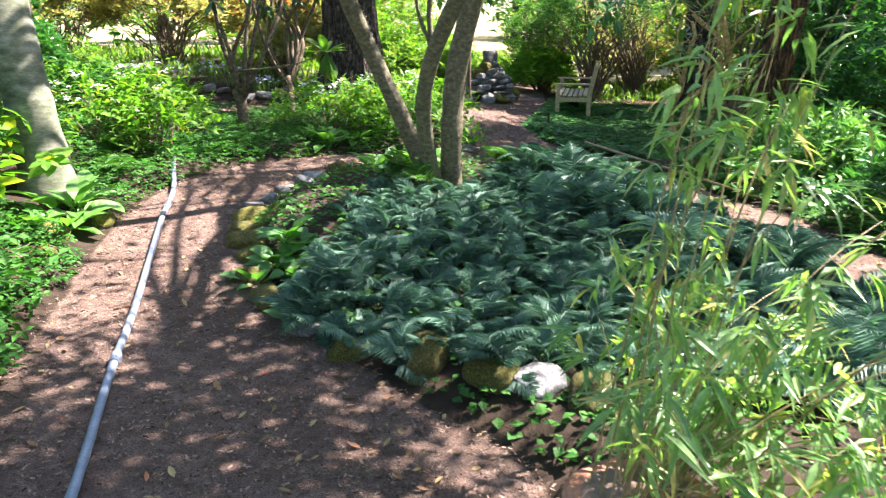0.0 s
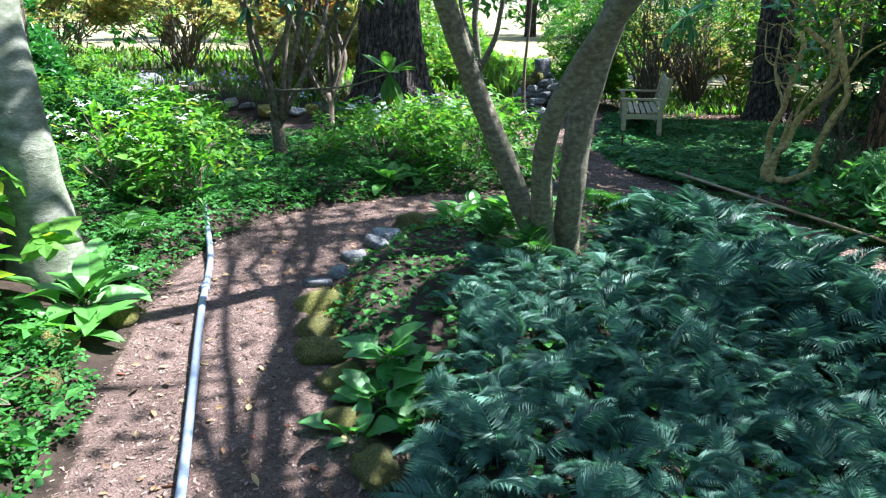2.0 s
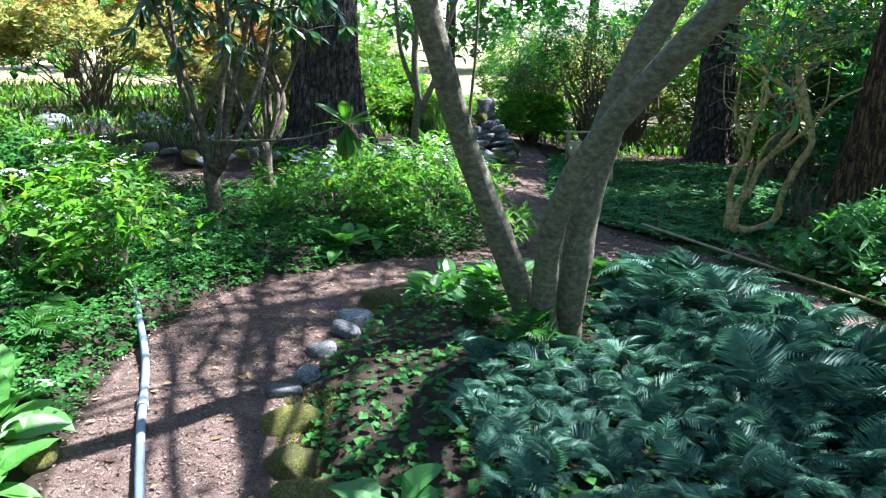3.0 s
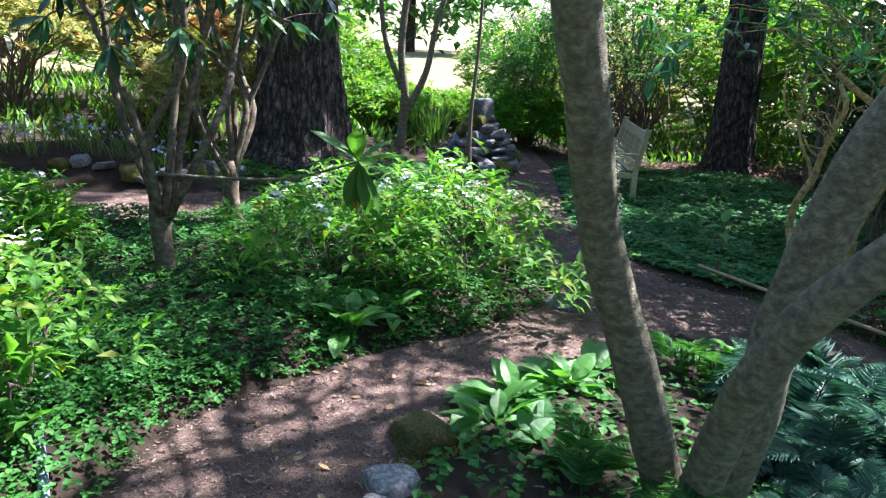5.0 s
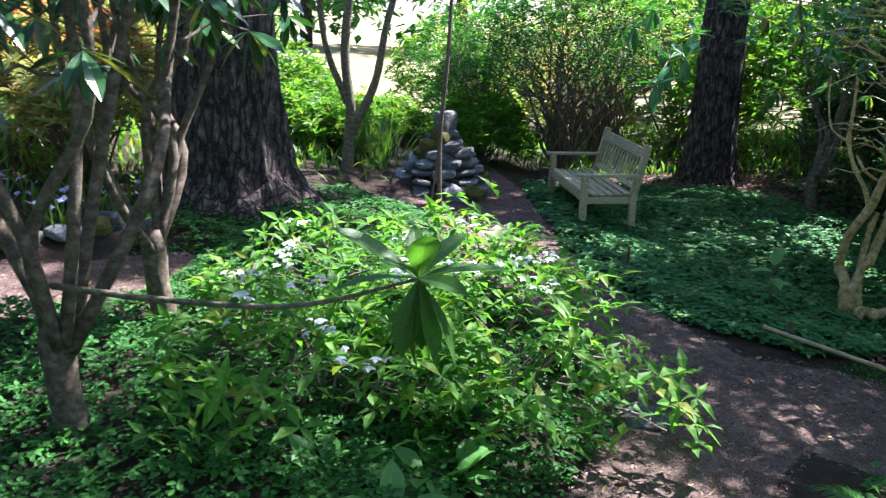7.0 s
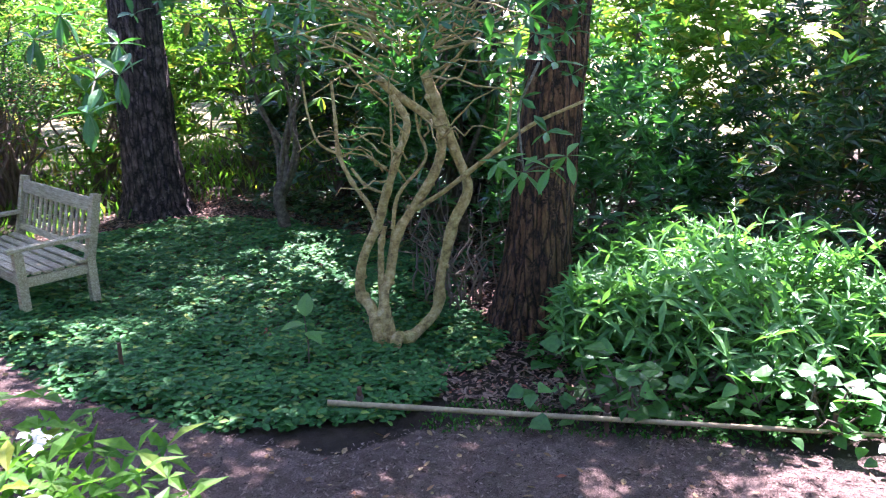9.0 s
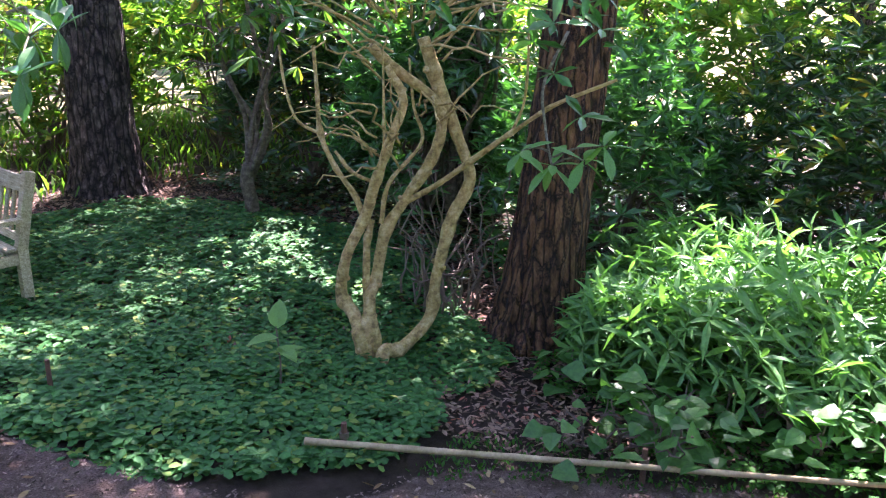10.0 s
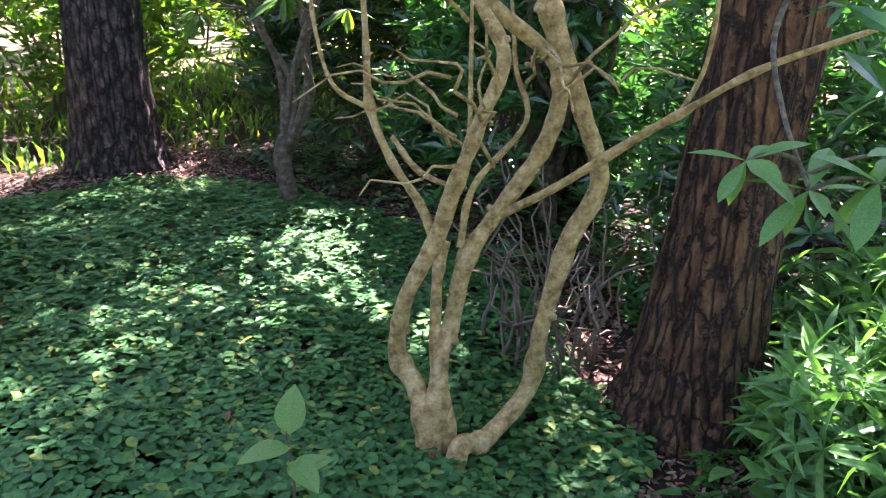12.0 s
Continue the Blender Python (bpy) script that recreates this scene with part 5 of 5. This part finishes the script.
# bamboo in a terracotta pot
def bamboo(x, y, seed):
    r = np.random.default_rng(seed)
    t = thing("potted_bamboo", pose(x, y, gz(x, y)), "arching bamboo with narrow leaves in a terracotta pot", "bamboo")
    prof = [(0.15, 0.0), (0.19, 0.22), (0.19, 0.22), (0.215, 0.24), (0.215, 0.29), (0.195, 0.29), (0.18, 0.2)]
    pot = part("pot", Geo().tube([(0, 0, z + 0.0001 * k) for k, (q, z) in enumerate(prof[:5])], [q for q, z in prof[:5]], 32), TERRA, t, "terracotta pot", True)
    part("soil", Geo().tube([(0, 0, 0.27), (0, 0, 0.296)], [0.17, 0.17], 24), CHIP, pot)
    part("rim", Geo().tube([(0, 0, 0.235), (0, 0, 0.24), (0, 0, 0.285), (0, 0, 0.292)], [0.2, 0.222, 0.222, 0.205], 32), TERRA, pot, "rolled terracotta rim", True)
    f = Geo()
    blade = leaf(3, 0.15, 0.32, 0.35, 0.3)
    for k in range(46):
        low = k % 3 > 0
        az = r.uniform(-1.9, 1.9)
        lean = r.uniform(0.15, 1.0) if low else r.uniform(0.2, 0.9)
        h = r.uniform(0.15, 0.75) if low else r.uniform(0.8, 1.75)
        b = np.array((r.normal(0, 0.07), r.normal(0, 0.07), 0.25))
        e = b + np.array((math.cos(az) * lean, math.sin(az) * lean, h - 0.15 * lean)) + np.array((0.1 + 0.05 * h, 0.05, 0))
        p = curve_pts(b, e, 10, 0.14)
        part("culm", Geo().tube(p, np.linspace(0.0035, 0.0012, 10), 5), CULM, t)
        for j in range(8 if low else 6):                      # fans of leaves on short side shoots
            s = r.uniform(0.3, 1)
            q = np.array([np.interp(s, np.linspace(0, 1, 10), p[:, c]) for c in range(3)]) + r.normal(0, 0.06, 3)
            n = 5
            f.scatter(blade, q + r.normal(0, 0.012, (n, 3)), rotz(r.uniform(0, 6.28) + r.normal(0, 0.55, n)) @ roty(r.uniform(-0.2, 1.0, n)) @ rotx(r.normal(0, 0.4, n)), r.uniform(0.08, 0.15, n))
    tagged(part("foliage", f, BAMBOO_L, t), kind="stuff")


bamboo(0.56, 2.0, 301)

# sapling with four large leaves in the leafy bed
x, y = 2.32, 10.88
t = thing("sapling", pose(x, y, gz(x, y)), "young sapling with four large pale leaves", "sapling")
part("stem", Geo().tube([(0, 0, 0), (0.01, 0, 0.16), (0, 0.01, 0.36)], [0.006, 0.005, 0.004], 6), TWIG, t)
for k, (az, el, s) in enumerate(((30, 65, 0.15), (150, 10, 0.16), (260, -5, 0.14), (340, 15, 0.15))):
    o = part("leaf", Geo().add(*leaf(6, 0.66, 0.42, 0.25, 0.25)), SAPLING, t)
    o.matrix_basis = pose(0, 0, 0.35 - 0.05 * k, 0, -el, az) @ Matrix.Diagonal((s, s, s, 1))


# iris by the cairn
def strap_clump(x, y, n, size, label, mat=IRIS, bloom=None):
    t = thing("strap_leaf_plant", pose(x, y, gz(x, y)), label, "plant", "strap-leaved plants")
    g = Geo().scatter(leaf(5, 0.05, 0.4, 0.5, 0.12), rng.normal(0, 0.07, (n, 3)) * np.array((1, 1, 0)), spread(n, 55, 88, 0.3), rng.uniform(0.6, 1.1, n) * size)
    tagged(part("leaves", g, mat, t), kind="stuff")
    if bloom:
        part("blossom", Geo().scatter(FLOWER, rng.normal(0, 0.1, (14, 3)) * np.array((1, 1, 0.3)) + np.array((0, 0, size * 0.8)), spread(14, 0, 60), np.full(14, 0.05)), bloom, t)


for x, y in ((0.25, 14.6), (0.05, 14.9), (0.4, 15.1), (-0.1, 15.3)):
    strap_clump(x, y, 40, 0.6, "upright clump of green strap leaves by the cairn")
for k in range(9):
    strap_clump(-4.3 + 0.25 * k + rng.normal(0, 0.05), 12.25 + rng.normal(0, 0.08), 26, 0.3, "tuft of strap leaves with pale lilac flowers", IRIS, PETAL_B)


# ---- loose litter ----
def litter(name, n, box, tmpl, size, mat, label, cond, lift=0.006):
    x, y = rng.uniform(box[0], box[1], n), rng.uniform(box[2], box[3], n)
    k = cond(x, y)
    x, y = x[k], y[k]
    m = len(x)
    g = Geo().scatter(tmpl, np.stack([x, y, ground_z(x, y) + lift * rng.uniform(0.4, 1.5, m)], 1), rotz(rng.uniform(0, 6.28, m)) @ rotx(rng.normal(0, 0.35, m)) @ roty(rng.normal(0, 0.2, m)), rng.uniform(0.5, 1.3, m) * size)
    return tagged(part(name, g, mat), label, "litter", kind="stuff")


CHIP_T = np.array([(0, -0.18, 0), (1, -0.12, 0.05), (0.9, 0.2, 0.0), (0.1, 0.14, 0.06)]), np.array([(0, 1, 2, 3)])
ON = lambda x, y: path_dist(x, y) < 0.05
litter("bark_chips", 150000, (-3, 3.4, 0.5, 14.5), CHIP_T, 0.02, CHIP, "crumbled bark chips strewn on the path", ON, 0.004)
litter("fallen_leaves", 3600, (-3, 3.4, 0, 14.5), leaf(3, 0.5, 0.5, 0.35, -0.2), 0.045, DRY, "small dry fallen leaves on the path", ON)
litter("leaf_mulch", 26000, (2.4, 5.6, 8.6, 15.2), leaf(3, 0.4, 0.5, 0.35, -0.2), 0.045, MULCH, "brown leaf mulch below the gnarled shrub", lambda x, y: path_dist(x, y) > 0.1, 0.02)


# ---- far woods beyond the meadow ----
def far_tree(x, y, h, r, seed, mat):
    t = thing("far_tree", pose(x, y, 0.1), "tall leafy tree at the meadow's far side", "tree", "trees round the meadow")
    part("trunk", Geo().tube([(0, 0, -0.2), (0.1, 0, h * 0.35), (0, 0, h * 0.8)], [0.03 * h, 0.022 * h, 0.006 * h], 10), FIR_B, t, smooth=True)
    g = Geo()
    q = np.random.default_rng(seed)
    for k in range(46):
        zc = q.uniform(0.1, 1.0)
        a = q.uniform(0, 6.28)
        rr = r * math.sqrt(max(0.05, 1 - (2 * zc - 0.9) ** 2)) * q.uniform(0.4, 1)
        p = np.array((math.cos(a) * rr, math.sin(a) * rr, zc * h)) + q.normal(0, 1, (46, 3)) * np.array((0.13, 0.13, 0.09)) * r
        g.scatter(OVAL_S, p, rotz(q.uniform(0, 6.28, 46)) @ roty(q.uniform(-0.4, 1.0, 46)) @ rotx(q.normal(0, 0.5, 46)), q.uniform(0.7, 1.3, 46) * 0.055 * h)
    tagged(part("crown", g, mat, t), kind="stuff")


for k, (x, y, h, r) in enumerate(((-14, 24, 9, 4), (-9, 27, 8, 3.5), (-3, 40, 10, 5), (4, 46, 11, 5), (11, 44, 11, 5), (16, 36, 10, 5), (11, 25, 9, 4), (13, 17, 9, 4), (12, 9, 9, 4), (12, 2, 9, 4), (-12, 14, 9, 4), (-11, 6, 9, 4), (-11, -2, 9, 4), (6, -7, 9, 4), (-5, -8, 9, 4), (-9, 42, 10, 5), (20, 26, 10, 5))):
    far_tree(x, y, h, r, 400 + k, (CANOPY, SMALL, FAR_L)[k % 3])
